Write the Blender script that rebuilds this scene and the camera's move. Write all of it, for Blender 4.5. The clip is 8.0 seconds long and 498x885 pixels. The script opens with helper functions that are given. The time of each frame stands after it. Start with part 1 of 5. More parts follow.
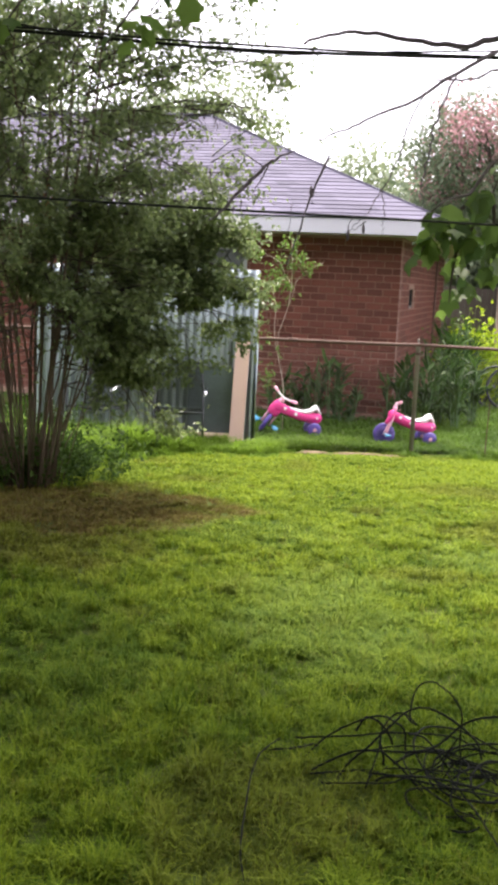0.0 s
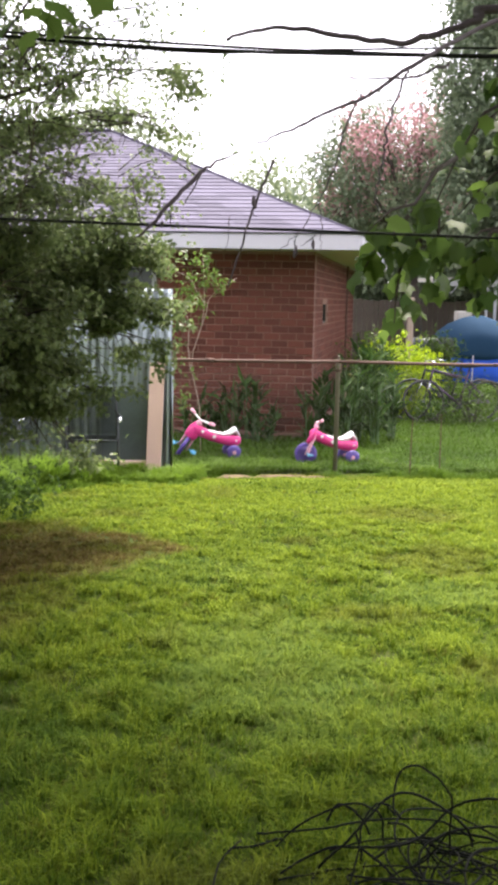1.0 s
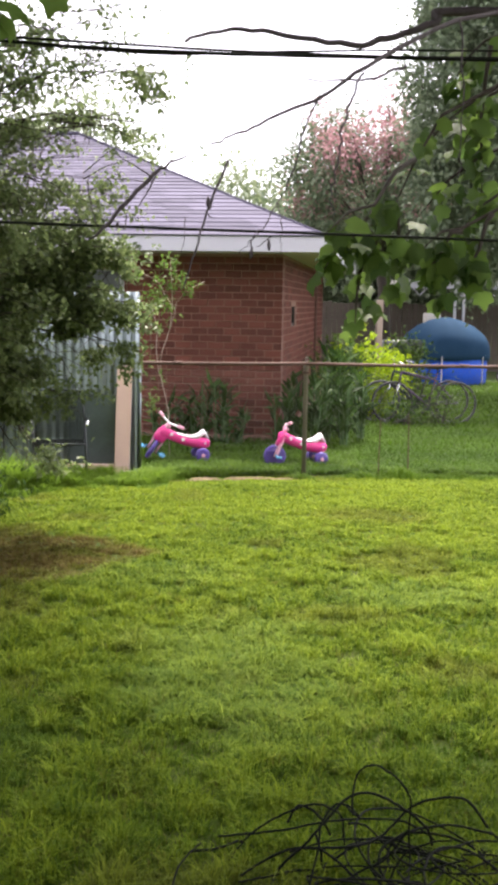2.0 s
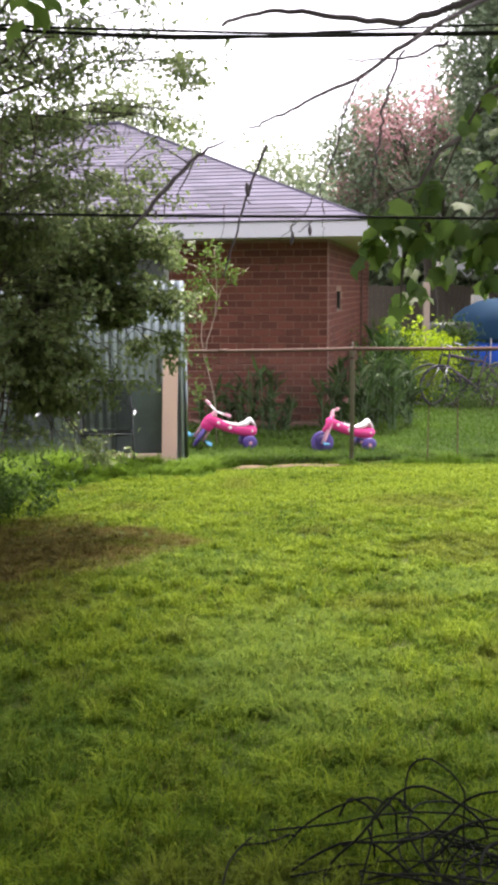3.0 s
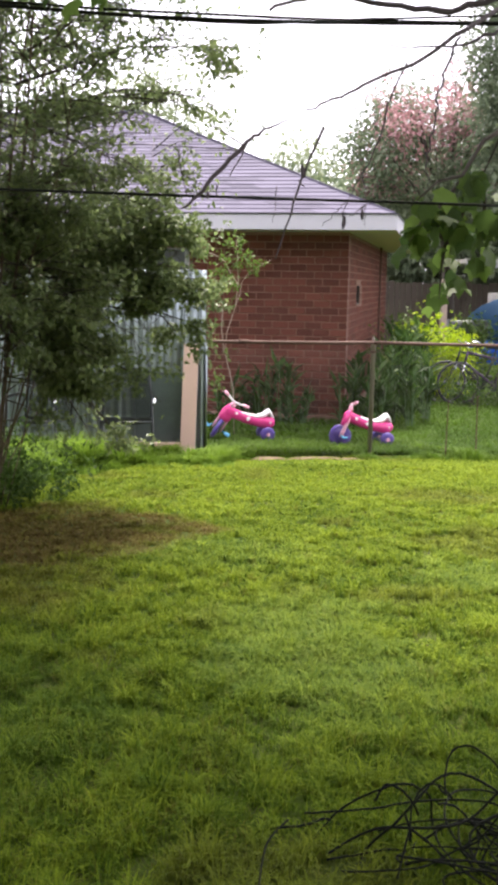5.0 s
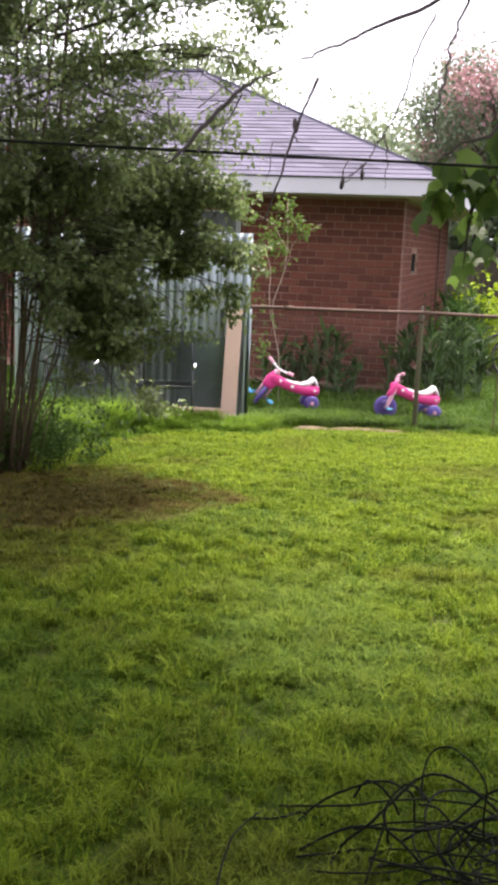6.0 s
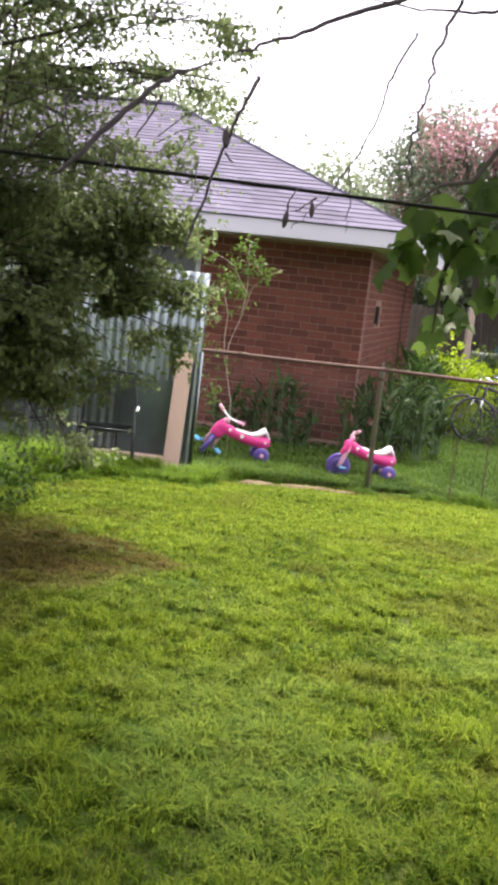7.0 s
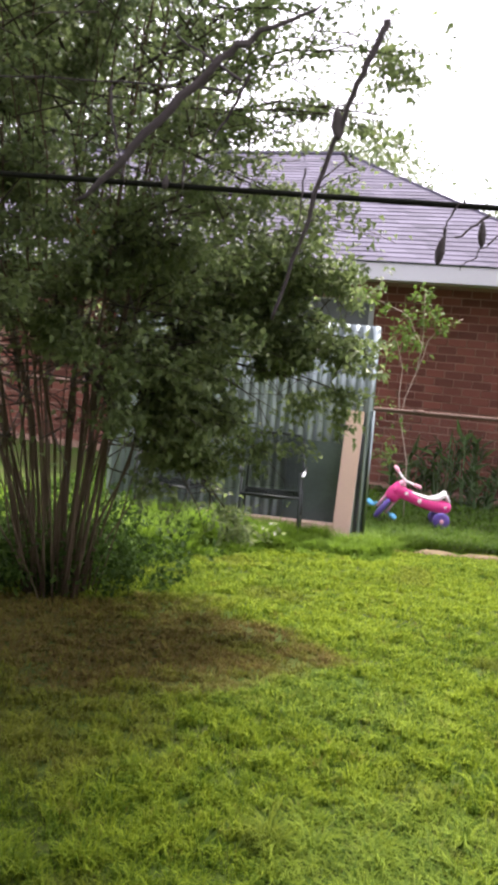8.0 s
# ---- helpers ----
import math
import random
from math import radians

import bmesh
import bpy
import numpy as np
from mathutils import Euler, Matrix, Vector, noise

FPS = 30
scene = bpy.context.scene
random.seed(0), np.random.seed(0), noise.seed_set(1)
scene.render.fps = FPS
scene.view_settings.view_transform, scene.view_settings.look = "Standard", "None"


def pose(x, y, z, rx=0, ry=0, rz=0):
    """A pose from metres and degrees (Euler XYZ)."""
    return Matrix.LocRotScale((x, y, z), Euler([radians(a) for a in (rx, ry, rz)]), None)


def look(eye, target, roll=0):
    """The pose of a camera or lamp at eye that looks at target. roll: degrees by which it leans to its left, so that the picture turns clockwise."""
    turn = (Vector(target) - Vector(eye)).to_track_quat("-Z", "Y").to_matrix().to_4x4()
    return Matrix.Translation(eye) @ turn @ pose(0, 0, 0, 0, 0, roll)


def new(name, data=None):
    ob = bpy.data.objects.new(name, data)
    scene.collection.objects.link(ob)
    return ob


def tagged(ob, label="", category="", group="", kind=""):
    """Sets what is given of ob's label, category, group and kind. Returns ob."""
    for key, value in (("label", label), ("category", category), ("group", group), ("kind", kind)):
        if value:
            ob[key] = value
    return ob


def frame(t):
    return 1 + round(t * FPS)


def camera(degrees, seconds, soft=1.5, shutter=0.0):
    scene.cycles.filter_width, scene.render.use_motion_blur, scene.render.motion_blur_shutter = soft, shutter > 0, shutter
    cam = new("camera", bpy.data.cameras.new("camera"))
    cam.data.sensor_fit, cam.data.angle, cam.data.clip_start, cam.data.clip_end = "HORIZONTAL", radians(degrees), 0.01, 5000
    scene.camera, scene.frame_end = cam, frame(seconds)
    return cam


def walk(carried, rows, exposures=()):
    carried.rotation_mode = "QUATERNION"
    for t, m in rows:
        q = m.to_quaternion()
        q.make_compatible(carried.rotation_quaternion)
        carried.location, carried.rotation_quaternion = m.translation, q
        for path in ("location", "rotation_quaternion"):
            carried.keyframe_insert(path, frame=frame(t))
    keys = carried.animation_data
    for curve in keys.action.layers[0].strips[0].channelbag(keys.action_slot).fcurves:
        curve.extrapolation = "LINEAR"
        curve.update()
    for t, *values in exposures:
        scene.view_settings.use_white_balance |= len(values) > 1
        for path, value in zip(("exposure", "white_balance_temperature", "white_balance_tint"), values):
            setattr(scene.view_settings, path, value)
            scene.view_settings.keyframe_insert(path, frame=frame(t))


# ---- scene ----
cam = camera(27.48, 8.0, soft=4.2)
PATH = [
    (0, (0.456, 0.12, 1.717), (0.418, 2.095, 1.403), 2.71),
    (0.5, (0.37, 0.43, 1.736), (0.383, 2.403, 1.408), 4.41),
    (1, (0.361, 0.57, 1.739), (0.499, 2.546, 1.461), 1.23),
    (1.2, (0.39, 0.598, 1.735), (0.564, 2.572, 1.466), 0.08),
    (2.3, (0.413, 0.565, 1.735), (0.607, 2.536, 1.459), 1.27),
    (2.5, (0.428, 0.586, 1.74), (0.586, 2.56, 1.456), 0.35),
    (3, (0.417, 0.613, 1.738), (0.514, 2.588, 1.44), -0.42),
    (3.5, (0.399, 0.601, 1.731), (0.478, 2.575, 1.422), -0.27),
    (4, (0.391, 0.612, 1.735), (0.467, 2.584, 1.412), 0.23),
    (5.3, (0.308, 0.613, 1.703), (0.404, 2.587, 1.396), 1.48),
    (5.5, (0.363, 0.65, 1.716), (0.506, 2.61, 1.343), 1.54),
    (6, (0.515, 0.765, 1.707), (0.479, 2.729, 1.328), 2.44),
    (6.5, (0.642, 1.071, 1.718), (0.547, 3.048, 1.431), -2.00),
    (7, (0.607, 1.392, 1.732), (0.651, 3.37, 1.435), 6.68),
    (7.3, (0.645, 1.619, 1.728), (0.508, 3.579, 1.355), 5.86),
    (7.5, (0.637, 1.794, 1.722), (0.344, 3.76, 1.496), 3.73),
    (8, (0.663, 2.087, 1.764), (0.343, 4.047, 1.532), 4.65),
]
walk(cam, [(t, look(eye, target, roll)) for t, eye, target, roll in PATH], exposures=[(0.0, 1.7, 6450, 20), (1.0, 1.66, 6450, 20), (2.5, 1.56, 6450, 20), (8.0, 1.56, 6400, 22)])

# ---- light ----
world = bpy.data.worlds.new("overcast_sky")
scene.world = world
world.use_nodes = True
wn, wl = world.node_tree.nodes, world.node_tree.links
sky = wn.new("ShaderNodeTexSky")
sky.sky_type, sky.sun_disc = "NISHITA", False
sky.sun_elevation, sky.sun_rotation = radians(58), radians(20)
veil = wn.new("ShaderNodeMix")
veil.data_type = "RGBA"
veil.inputs[0].default_value = 0.94
veil.inputs[7].default_value = (20.0, 20.2, 21.0, 1)
wl.new(sky.outputs[0], veil.inputs[6])
wl.new(veil.outputs[2], wn["Background"].inputs[0])
wn["Background"].inputs[1].default_value = 0.057
sun = new("sun", bpy.data.lights.new("sun", "SUN"))
sun.data.energy, sun.data.angle, sun.data.color = 5.0, radians(14), (1.0, 0.95, 0.82)
sun.matrix_world = look((0, 0, 0), (-math.sin(radians(20)) * 0.62, -math.cos(radians(20)) * 0.62, -1.0))


# ---- small helpers ----
def ground_z(y):
    """Height of the lawn: it falls gently towards the fence and is level behind it."""
    return float(ground_np(np.array(float(y))))


def ground_np(y):
    u = np.clip((y - 9.7) / 1.2, 0, 1)
    return 0.0262 * np.clip(11.0 - y, 0.0, 30.0) - 0.075 * u * u * (3 - 2 * u) + 0.02 * np.clip((y - 11.0) / 0.6, 0, 1)


BACK = -0.055  # level of the ground behind the fence


class Geo:
    """Gathers vertices and faces of one mesh."""

    def __init__(self):
        self.v, self.f = [], []

    def add(self, verts, faces):
        n = len(self.v)
        self.v += [tuple(p) for p in verts]
        self.f += [tuple(n + i for i in q) for q in faces]
        return self

    def box(self, x0, y0, z0, x1, y1, z1, m=None, c=0.0):
        """A box; c cuts its edges along z and the top and bottom rims."""
        if c <= 0:
            vs = [(x0, y0, z0), (x1, y0, z0), (x1, y1, z0), (x0, y1, z0), (x0, y0, z1), (x1, y0, z1), (x1, y1, z1), (x0, y1, z1)]
            fs = [(0, 3, 2, 1), (4, 5, 6, 7), (0, 1, 5, 4), (1, 2, 6, 5), (2, 3, 7, 6), (3, 0, 4, 7)]
        else:
            vs, fs = [], []
            for z, k in ((z0, c), (z0 + c, 0), (z1 - c, 0), (z1, c)):
                a, b, d, e = x0 + k, x1 - k, y0 + k, y1 - k
                q = c * 0.7
                vs += [(a + q, d, z), (b - q, d, z), (b, d + q, z), (b, e - q, z), (b - q, e, z), (a + q, e, z), (a, e - q, z), (a, d + q, z)]
            for r in range(3):
                for i in range(8):
                    j = (i + 1) % 8
                    fs.append((r * 8 + i, r * 8 + j, r * 8 + 8 + j, r * 8 + 8 + i))
            fs += [tuple(range(7, -1, -1)), tuple(range(24, 32))]
        if m is not None:
            vs = [m @ Vector(p) for p in vs]
        return self.add(vs, fs)

    def tube(self, pts, r, n=6, closed=False):
        pts = [Vector(p) for p in pts]
        k = len(pts)
        rs = r if isinstance(r, (list, tuple)) else [r] * k
        vs, fs, side = [], [], None
        for i, p in enumerate(pts):
            a, b = pts[(i - 1) % k if closed else max(i - 1, 0)], pts[(i + 1) % k if closed else min(i + 1, k - 1)]
            d = (b - a).normalized() if (b - a).length > 1e-9 else Vector((0, 0, 1))
            if side is None:
                side = d.orthogonal().normalized()
            side = (side - d * side.dot(d))
            side = side.normalized() if side.length > 1e-6 else d.orthogonal().normalized()
            up = d.cross(side)
            for j in range(n):
                w = 2 * math.pi * j / n
                vs.append(p + (side * math.cos(w) + up * math.sin(w)) * rs[i])
        for i in range(k if closed else k - 1):
            for j in range(n):
                a, b = i * n, ((i + 1) % k) * n
                fs.append((a + j, a + (j + 1) % n, b + (j + 1) % n, b + j))
        if not closed:
            fs += [tuple(range(n - 1, -1, -1)), tuple((k - 1) * n + j for j in range(n))]
        return self.add(vs, fs)

    def lathe(self, profile, n=16, m=None):
        """profile: (radius, height) pairs, turned round z."""
        vs, fs = [], []
        for r, h in profile:
            for j in range(n):
                w = 2 * math.pi * j / n
                vs.append((r * math.cos(w), r * math.sin(w), h))
        for i in range(len(profile) - 1):
            for j in range(n):
                fs.append((i * n + j, i * n + (j + 1) % n, (i + 1) * n + (j + 1) % n, (i + 1) * n + j))
        fs += [tuple(range(n - 1, -1, -1)), tuple((len(profile) - 1) * n + j for j in range(n))]
        if m is not None:
            vs = [m @ Vector(p) for p in vs]
        return self.add(vs, fs)

    def loft(self, rings):
        """Rings of equally many points, joined and capped."""
        n = len(rings[0])
        vs = [p for ring in rings for p in ring]
        fs = [(i * n + j, i * n + (j + 1) % n, (i + 1) * n + (j + 1) % n, (i + 1) * n + j) for i in range(len(rings) - 1) for j in range(n)]
        fs += [tuple(range(n - 1, -1, -1)), tuple((len(rings) - 1) * n + j for j in range(n))]
        return self.add(vs, fs)

    def mesh(self, name, smooth=False):
        me = bpy.data.meshes.new(name)
        me.from_pydata(self.v, [], self.f)
        if smooth:
            me.polygons.foreach_set("use_smooth", [True] * len(me.polygons))
        me.update()
        return me


def part(name, geo, material, parent=None, label="", smooth=False):
    """One mesh object, under its thing where one is given."""
    me = geo.mesh(name, smooth) if isinstance(geo, Geo) else geo
    if material is not None and not me.materials:
        me.materials.append(material)
    ob = new(name, me)
    if parent is not None:
        ob.parent = parent
    return tagged(ob, label)


def thing(name, label, category, group="", kind="", at=None):
    ob = new(name)
    ob.empty_display_size = 0.1
    if at is not None:
        ob.matrix_basis = at
    return tagged(ob, label, category, group, kind)


def mesh_np(name, verts, tris, **attrs):
    """A mesh of triangles from arrays, with float attributes on its points."""
    me = bpy.data.meshes.new(name)
    nv, nf = len(verts), len(tris)
    me.vertices.add(nv)
    me.vertices.foreach_set("co", np.ascontiguousarray(verts, dtype=np.float32).ravel())
    me.loops.add(nf * 3)
    me.loops.foreach_set("vertex_index", np.ascontiguousarray(tris, dtype=np.int32).ravel())
    me.polygons.add(nf)
    me.polygons.foreach_set("loop_start", np.arange(0, nf * 3, 3, dtype=np.int32))
    me.polygons.foreach_set("loop_total", np.full(nf, 3, dtype=np.int32))
    for key, values in attrs.items():
        me.attributes.new(key, "FLOAT", "POINT").data.foreach_set("value", np.ascontiguousarray(values, dtype=np.float32))
    me.update(calc_edges=True)
    return me


def soft_noise(x, y, scale, seed):
    """Smooth value noise on a plane, 0 to 1."""
    g = np.random.default_rng(seed).random((128, 128))
    u, v = x / scale + 500.3, y / scale + 500.7
    i, j = np.floor(u).astype(int), np.floor(v).astype(int)
    a, b = u - i, v - j
    a, b = a * a * (3 - 2 * a), b * b * (3 - 2 * b)
    i0, i1, j0, j1 = i % 128, (i + 1) % 128, j % 128, (j + 1) % 128
    return (g[i0, j0] * (1 - a) + g[i1, j0] * a) * (1 - b) + (g[i0, j1] * (1 - a) + g[i1, j1] * a) * b


def unit(a):
    return a / np.maximum(np.linalg.norm(a, axis=1, keepdims=True), 1e-9)


def leaf_arrays(pos, out, length, width, rng, fold=0.25, droop=0.35):
    """Folded leaves with a bent tip: base at pos, growing along out. Six points and four triangles each."""
    n = len(pos)
    out = unit(out)
    side = unit(np.cross(out, rng.normal(size=(n, 3)) * 0.6 + np.array([0, 0, 1.0])))
    up = np.cross(side, out)
    L, W = length[:, None], width[:, None]
    mid = pos + out * L * 0.5 - up * L * 0.04
    tip = pos + out * L - up * L * droop
    left = pos + out * L * 0.45 + side * W * 0.5 + up * W * fold
    right = pos + out * L * 0.45 - side * W * 0.5 + up * W * fold
    v = np.stack([pos, left, mid, right, tip], axis=1).reshape(-1, 3)
    b = np.arange(n)[:, None] * 5
    t = np.concatenate([b + [0, 2, 1], b + [0, 3, 2], b + [1, 2, 4], b + [2, 3, 4]], axis=1).reshape(-1, 3)
    return v, t


def blade_arrays(x, y, z, h, w, lean, rng):
    """Bent grass blades of three triangles."""
    n = len(x)
    a = rng.random(n) * 2 * np.pi
    d = np.stack([np.cos(a), np.sin(a), np.zeros(n)], 1)
    s = np.stack([-np.sin(a), np.cos(a), np.zeros(n)], 1)
    base = np.stack([x, y, z - 0.004], 1)
    up = np.array([0, 0, 1.0])
    H, W, Ln = h[:, None], w[:, None], lean[:, None]
    mid = base + up * H * 0.6 + d * H * Ln * 0.35
    tip = base + up * H * (1.0 - 0.35 * Ln) + d * H * Ln
    v = np.stack([base - s * W / 2, base + s * W / 2, mid - s * W * 0.42, mid + s * W * 0.42, tip], axis=1).reshape(-1, 3)
    b = np.arange(n)[:, None] * 5
    t = np.concatenate([b + [0, 1, 3], b + [0, 3, 2], b + [2, 3, 4]], axis=1).reshape(-1, 3)
    return v, t


# ---- materials ----
def material(name, color, rough=0.6, metal=0.0, spread=0.0, scale=8.0, fine=60.0, bump=0.0, bump_scale=40.0, second=None, second_at=(0.5, 0.7), second_scale=3.0, random_by="", gloss=0.5):
    """A surface with coarse and fine variation of its colour, an optional second colour in patches, and fine relief."""
    m = bpy.data.materials.new(name)
    m.use_nodes = True
    n, l = m.node_tree.nodes, m.node_tree.links
    b = n["Principled BSDF"]
    b.inputs["Roughness"].default_value, b.inputs["Metallic"].default_value = rough, metal
    b.inputs["Specular IOR Level"].default_value = gloss
    pos = n.new("ShaderNodeTexCoord")
    mix = n.new("ShaderNodeMix")
    mix.data_type = "RGBA"
    mix.inputs[6].default_value = (*[c * (1 - spread) for c in color], 1)
    mix.inputs[7].default_value = (*[min(c * (1 + spread), 1) for c in color], 1)
    coarse, grain, add = n.new("ShaderNodeTexNoise"), n.new("ShaderNodeTexNoise"), n.new("ShaderNodeMath")
    coarse.inputs["Scale"].default_value, grain.inputs["Scale"].default_value = scale, fine
    coarse.inputs["Detail"].default_value = 4
    add.operation = "MULTIPLY_ADD"
    add.inputs[1].default_value, add.inputs[2].default_value = 0.6, 0.0
    for t in (coarse, grain):
        l.new(pos.outputs["Object"], t.inputs["Vector"])
    l.new(grain.outputs[0], add.inputs[0])
    half = n.new("ShaderNodeMath")
    half.operation = "MULTIPLY_ADD"
    half.inputs[1].default_value = 0.6
    l.new(coarse.outputs[0], half.inputs[0])
    l.new(add.outputs[0], half.inputs[2])
    fac = half.outputs[0]
    if random_by:
        r = n.new("ShaderNodeObjectInfo") if random_by == "object" else n.new("ShaderNodeNewGeometry")
        rm = n.new("ShaderNodeMath")
        rm.operation = "MULTIPLY_ADD"
        rm.inputs[1].default_value = 0.9
        off = n.new("ShaderNodeMath")
        off.operation = "SUBTRACT"
        off.inputs[1].default_value = 0.45
        l.new(r.outputs["Random" if random_by == "object" else "Random Per Island"], rm.inputs[0])
        l.new(fac, rm.inputs[2])
        l.new(rm.outputs[0], off.inputs[0])
        fac = off.outputs[0]
    l.new(fac, mix.inputs[0])
    out = mix.outputs[2]
    if second is not None:
        patch, ramp, two = n.new("ShaderNodeTexNoise"), n.new("ShaderNodeMapRange"), n.new("ShaderNodeMix")
        two.data_type = "RGBA"
        patch.inputs["Scale"].default_value, patch.inputs["Detail"].default_value = second_scale, 6
        ramp.inputs[1].default_value, ramp.inputs[2].default_value = second_at
        l.new(pos.outputs["Object"], patch.inputs["Vector"])
        l.new(patch.outputs[0], ramp.inputs[0])
        l.new(ramp.outputs[0], two.inputs[0])
        l.new(out, two.inputs[6])
        two.inputs[7].default_value = (*second, 1)
        out = two.outputs[2]
    l.new(out, b.inputs["Base Color"])
    if bump:
        t, bp = n.new("ShaderNodeTexNoise"), n.new("ShaderNodeBump")
        t.inputs["Scale"].default_value, t.inputs["Detail"].default_value = bump_scale, 6
        bp.inputs["Strength"].default_value, bp.inputs["Distance"].default_value = bump, 0.01
        l.new(pos.outputs["Object"], t.inputs["Vector"])
        l.new(t.outputs[0], bp.inputs["Height"])
        l.new(bp.outputs[0], b.inputs["Normal"])
    return m


def foliage(name, dark, light, rough=0.5, through_it=0.35, patches=None, gloss=0.3):
    """Leaves and blades: colour by the tint of each piece, light shining through. patches: attribute names with their colours."""
    m = bpy.data.materials.new(name)
    m.use_nodes = True
    n, l = m.node_tree.nodes, m.node_tree.links
    b = n["Principled BSDF"]
    b.inputs["Roughness"].default_value = rough
    b.inputs["Specular IOR Level"].default_value = gloss
    tint, mix = n.new("ShaderNodeAttribute"), n.new("ShaderNodeMix")
    tint.attribute_name = "tint"
    mix.data_type = "RGBA"
    mix.inputs[6].default_value, mix.inputs[7].default_value = (*dark, 1), (*light, 1)
    l.new(tint.outputs["Fac"], mix.inputs[0])
    out = mix.outputs[2]
    for key, colour in (patches or {}).items():
        a, two = n.new("ShaderNodeAttribute"), n.new("ShaderNodeMix")
        a.attribute_name = key
        two.data_type = "RGBA"
        two.inputs[7].default_value = (*colour, 1)
        l.new(a.outputs["Fac"], two.inputs[0])
        l.new(out, two.inputs[6])
        out = two.outputs[2]
    l.new(out, b.inputs["Base Color"])
    tr, sh = n.new("ShaderNodeBsdfTranslucent"), n.new("ShaderNodeMixShader")
    l.new(out, tr.inputs[0])
    sh.inputs[0].default_value = through_it
    l.new(b.outputs[0], sh.inputs[1])
    l.new(tr.outputs[0], sh.inputs[2])
    l.new(sh.outputs[0], n["Material Output"].inputs["Surface"])
    return m


SOIL = material("soil", (0.046, 0.056, 0.015), 0.95, spread=0.4, scale=2.0, fine=50, bump=0.6, bump_scale=60, second=(0.042, 0.07, 0.013), second_at=(0.4, 0.6), second_scale=1.2, gloss=0.05)
EARTH = material("bare_earth", (0.15, 0.115, 0.072), 0.95, spread=0.4, scale=9, fine=80, bump=0.6, bump_scale=70, gloss=0.05)
LAWN = foliage("lawn_grass", (0.042, 0.088, 0.007), (0.225, 0.3, 0.022), 0.6, 0.35, patches={"dry": (0.13, 0.083, 0.033), "pale": (0.15, 0.225, 0.055)}, gloss=0.05)
LUSH = foliage("lush_grass", (0.06, 0.12, 0.011), (0.175, 0.28, 0.028), 0.55, 0.45, gloss=0.1)
FAR_LAWN = foliage("neighbour_grass", (0.034, 0.078, 0.006), (0.074, 0.142, 0.01), 0.6, 0.35, gloss=0.08)
BUSH_LEAF = foliage("shrub_leaf", (0.08, 0.115, 0.045), (0.21, 0.265, 0.1), 0.42, 0.58, gloss=0.3)
RUSTY_LEAF = foliage("withered_leaf", (0.16, 0.07, 0.02), (0.32, 0.14, 0.04), 0.7, 0.4, gloss=0.1)
BIG_LEAF = foliage("broad_leaf", (0.042, 0.08, 0.02), (0.14, 0.22, 0.044), 0.5, 0.6, gloss=0.25)
LILY_LEAF = foliage("lily_leaf", (0.015, 0.036, 0.008), (0.046, 0.092, 0.017), 0.55, 0.3, gloss=0.08)
WEED_LEAF = foliage("weed_leaf", (0.024, 0.05, 0.01), (0.07, 0.12, 0.02), 0.6, 0.4, gloss=0.06)
LIME_LEAF = foliage("lime_leaf", (0.22, 0.34, 0.012), (0.46, 0.6, 0.025), 0.5, 0.35, gloss=0.1)
# haze is put into this colour: far leaves lighter and greyer
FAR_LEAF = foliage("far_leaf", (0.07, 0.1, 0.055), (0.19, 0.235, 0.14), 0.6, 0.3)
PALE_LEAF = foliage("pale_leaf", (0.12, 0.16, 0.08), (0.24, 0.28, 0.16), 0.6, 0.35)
PINK_LEAF = foliage("pink_bloom", (0.24, 0.125, 0.13), (0.46, 0.26, 0.27), 0.6, 0.35)
BARK = material("bark", (0.035, 0.027, 0.02), 0.9, spread=0.45, scale=6, fine=90, bump=0.5, bump_scale=50)
SHRUB_BARK = material("shrub_bark", (0.085, 0.062, 0.042), 0.9, spread=0.4, scale=6, fine=90, bump=0.4, bump_scale=50, gloss=0.2)
DEAD = material("dead_wood", (0.07, 0.06, 0.063), 0.9, gloss=0.1, spread=0.4, scale=10, fine=120, bump=0.4, bump_scale=80)
BLACK_CABLE = material("black_cable", (0.007, 0.008, 0.0055), 0.6, spread=0.4, scale=15, fine=80, gloss=0.07)
BRICK = material("brick", (0.1, 0.034, 0.0235), 0.85, spread=0.36, scale=9, fine=110, bump=0.5, bump_scale=90, random_by="object", gloss=0.2)
BRICKS = material("brick_rest", (0.1, 0.034, 0.0235), 0.85, spread=0.36, scale=9, fine=110, bump=0.5, bump_scale=90, random_by="island", gloss=0.2)
MORTAR = material("mortar", (0.2, 0.118, 0.088), 0.95, spread=0.3, scale=5, fine=120, bump=0.4, bump_scale=120)
SHINGLE = material("shingle", (0.083, 0.077, 0.106), 0.9, spread=0.28, scale=2.5, fine=70, bump=0.25, bump_scale=150, random_by="island", gloss=0.1)
WHITE_PAINT = material("white_paint", (0.45, 0.44, 0.49), 0.5, spread=0.08, scale=2, fine=40)
SOFFIT = material("soffit_paint", (0.5, 0.47, 0.44), 0.7, spread=0.1, scale=3, fine=50)
GALV = material("galvanised_sheet", (0.25, 0.29, 0.3), 0.38, 1.0, spread=0.16, scale=5, fine=45, bump=0.05, bump_scale=25, second=(0.2, 0.23, 0.235), second_at=(0.5, 0.75), second_scale=2)
PANEL = material("dull_sheet", (0.12, 0.15, 0.15), 0.5, 0.6, spread=0.25, scale=3, fine=40, bump=0.05, bump_scale=12, second=(0.08, 0.1, 0.1), second_at=(0.45, 0.75), second_scale=2)
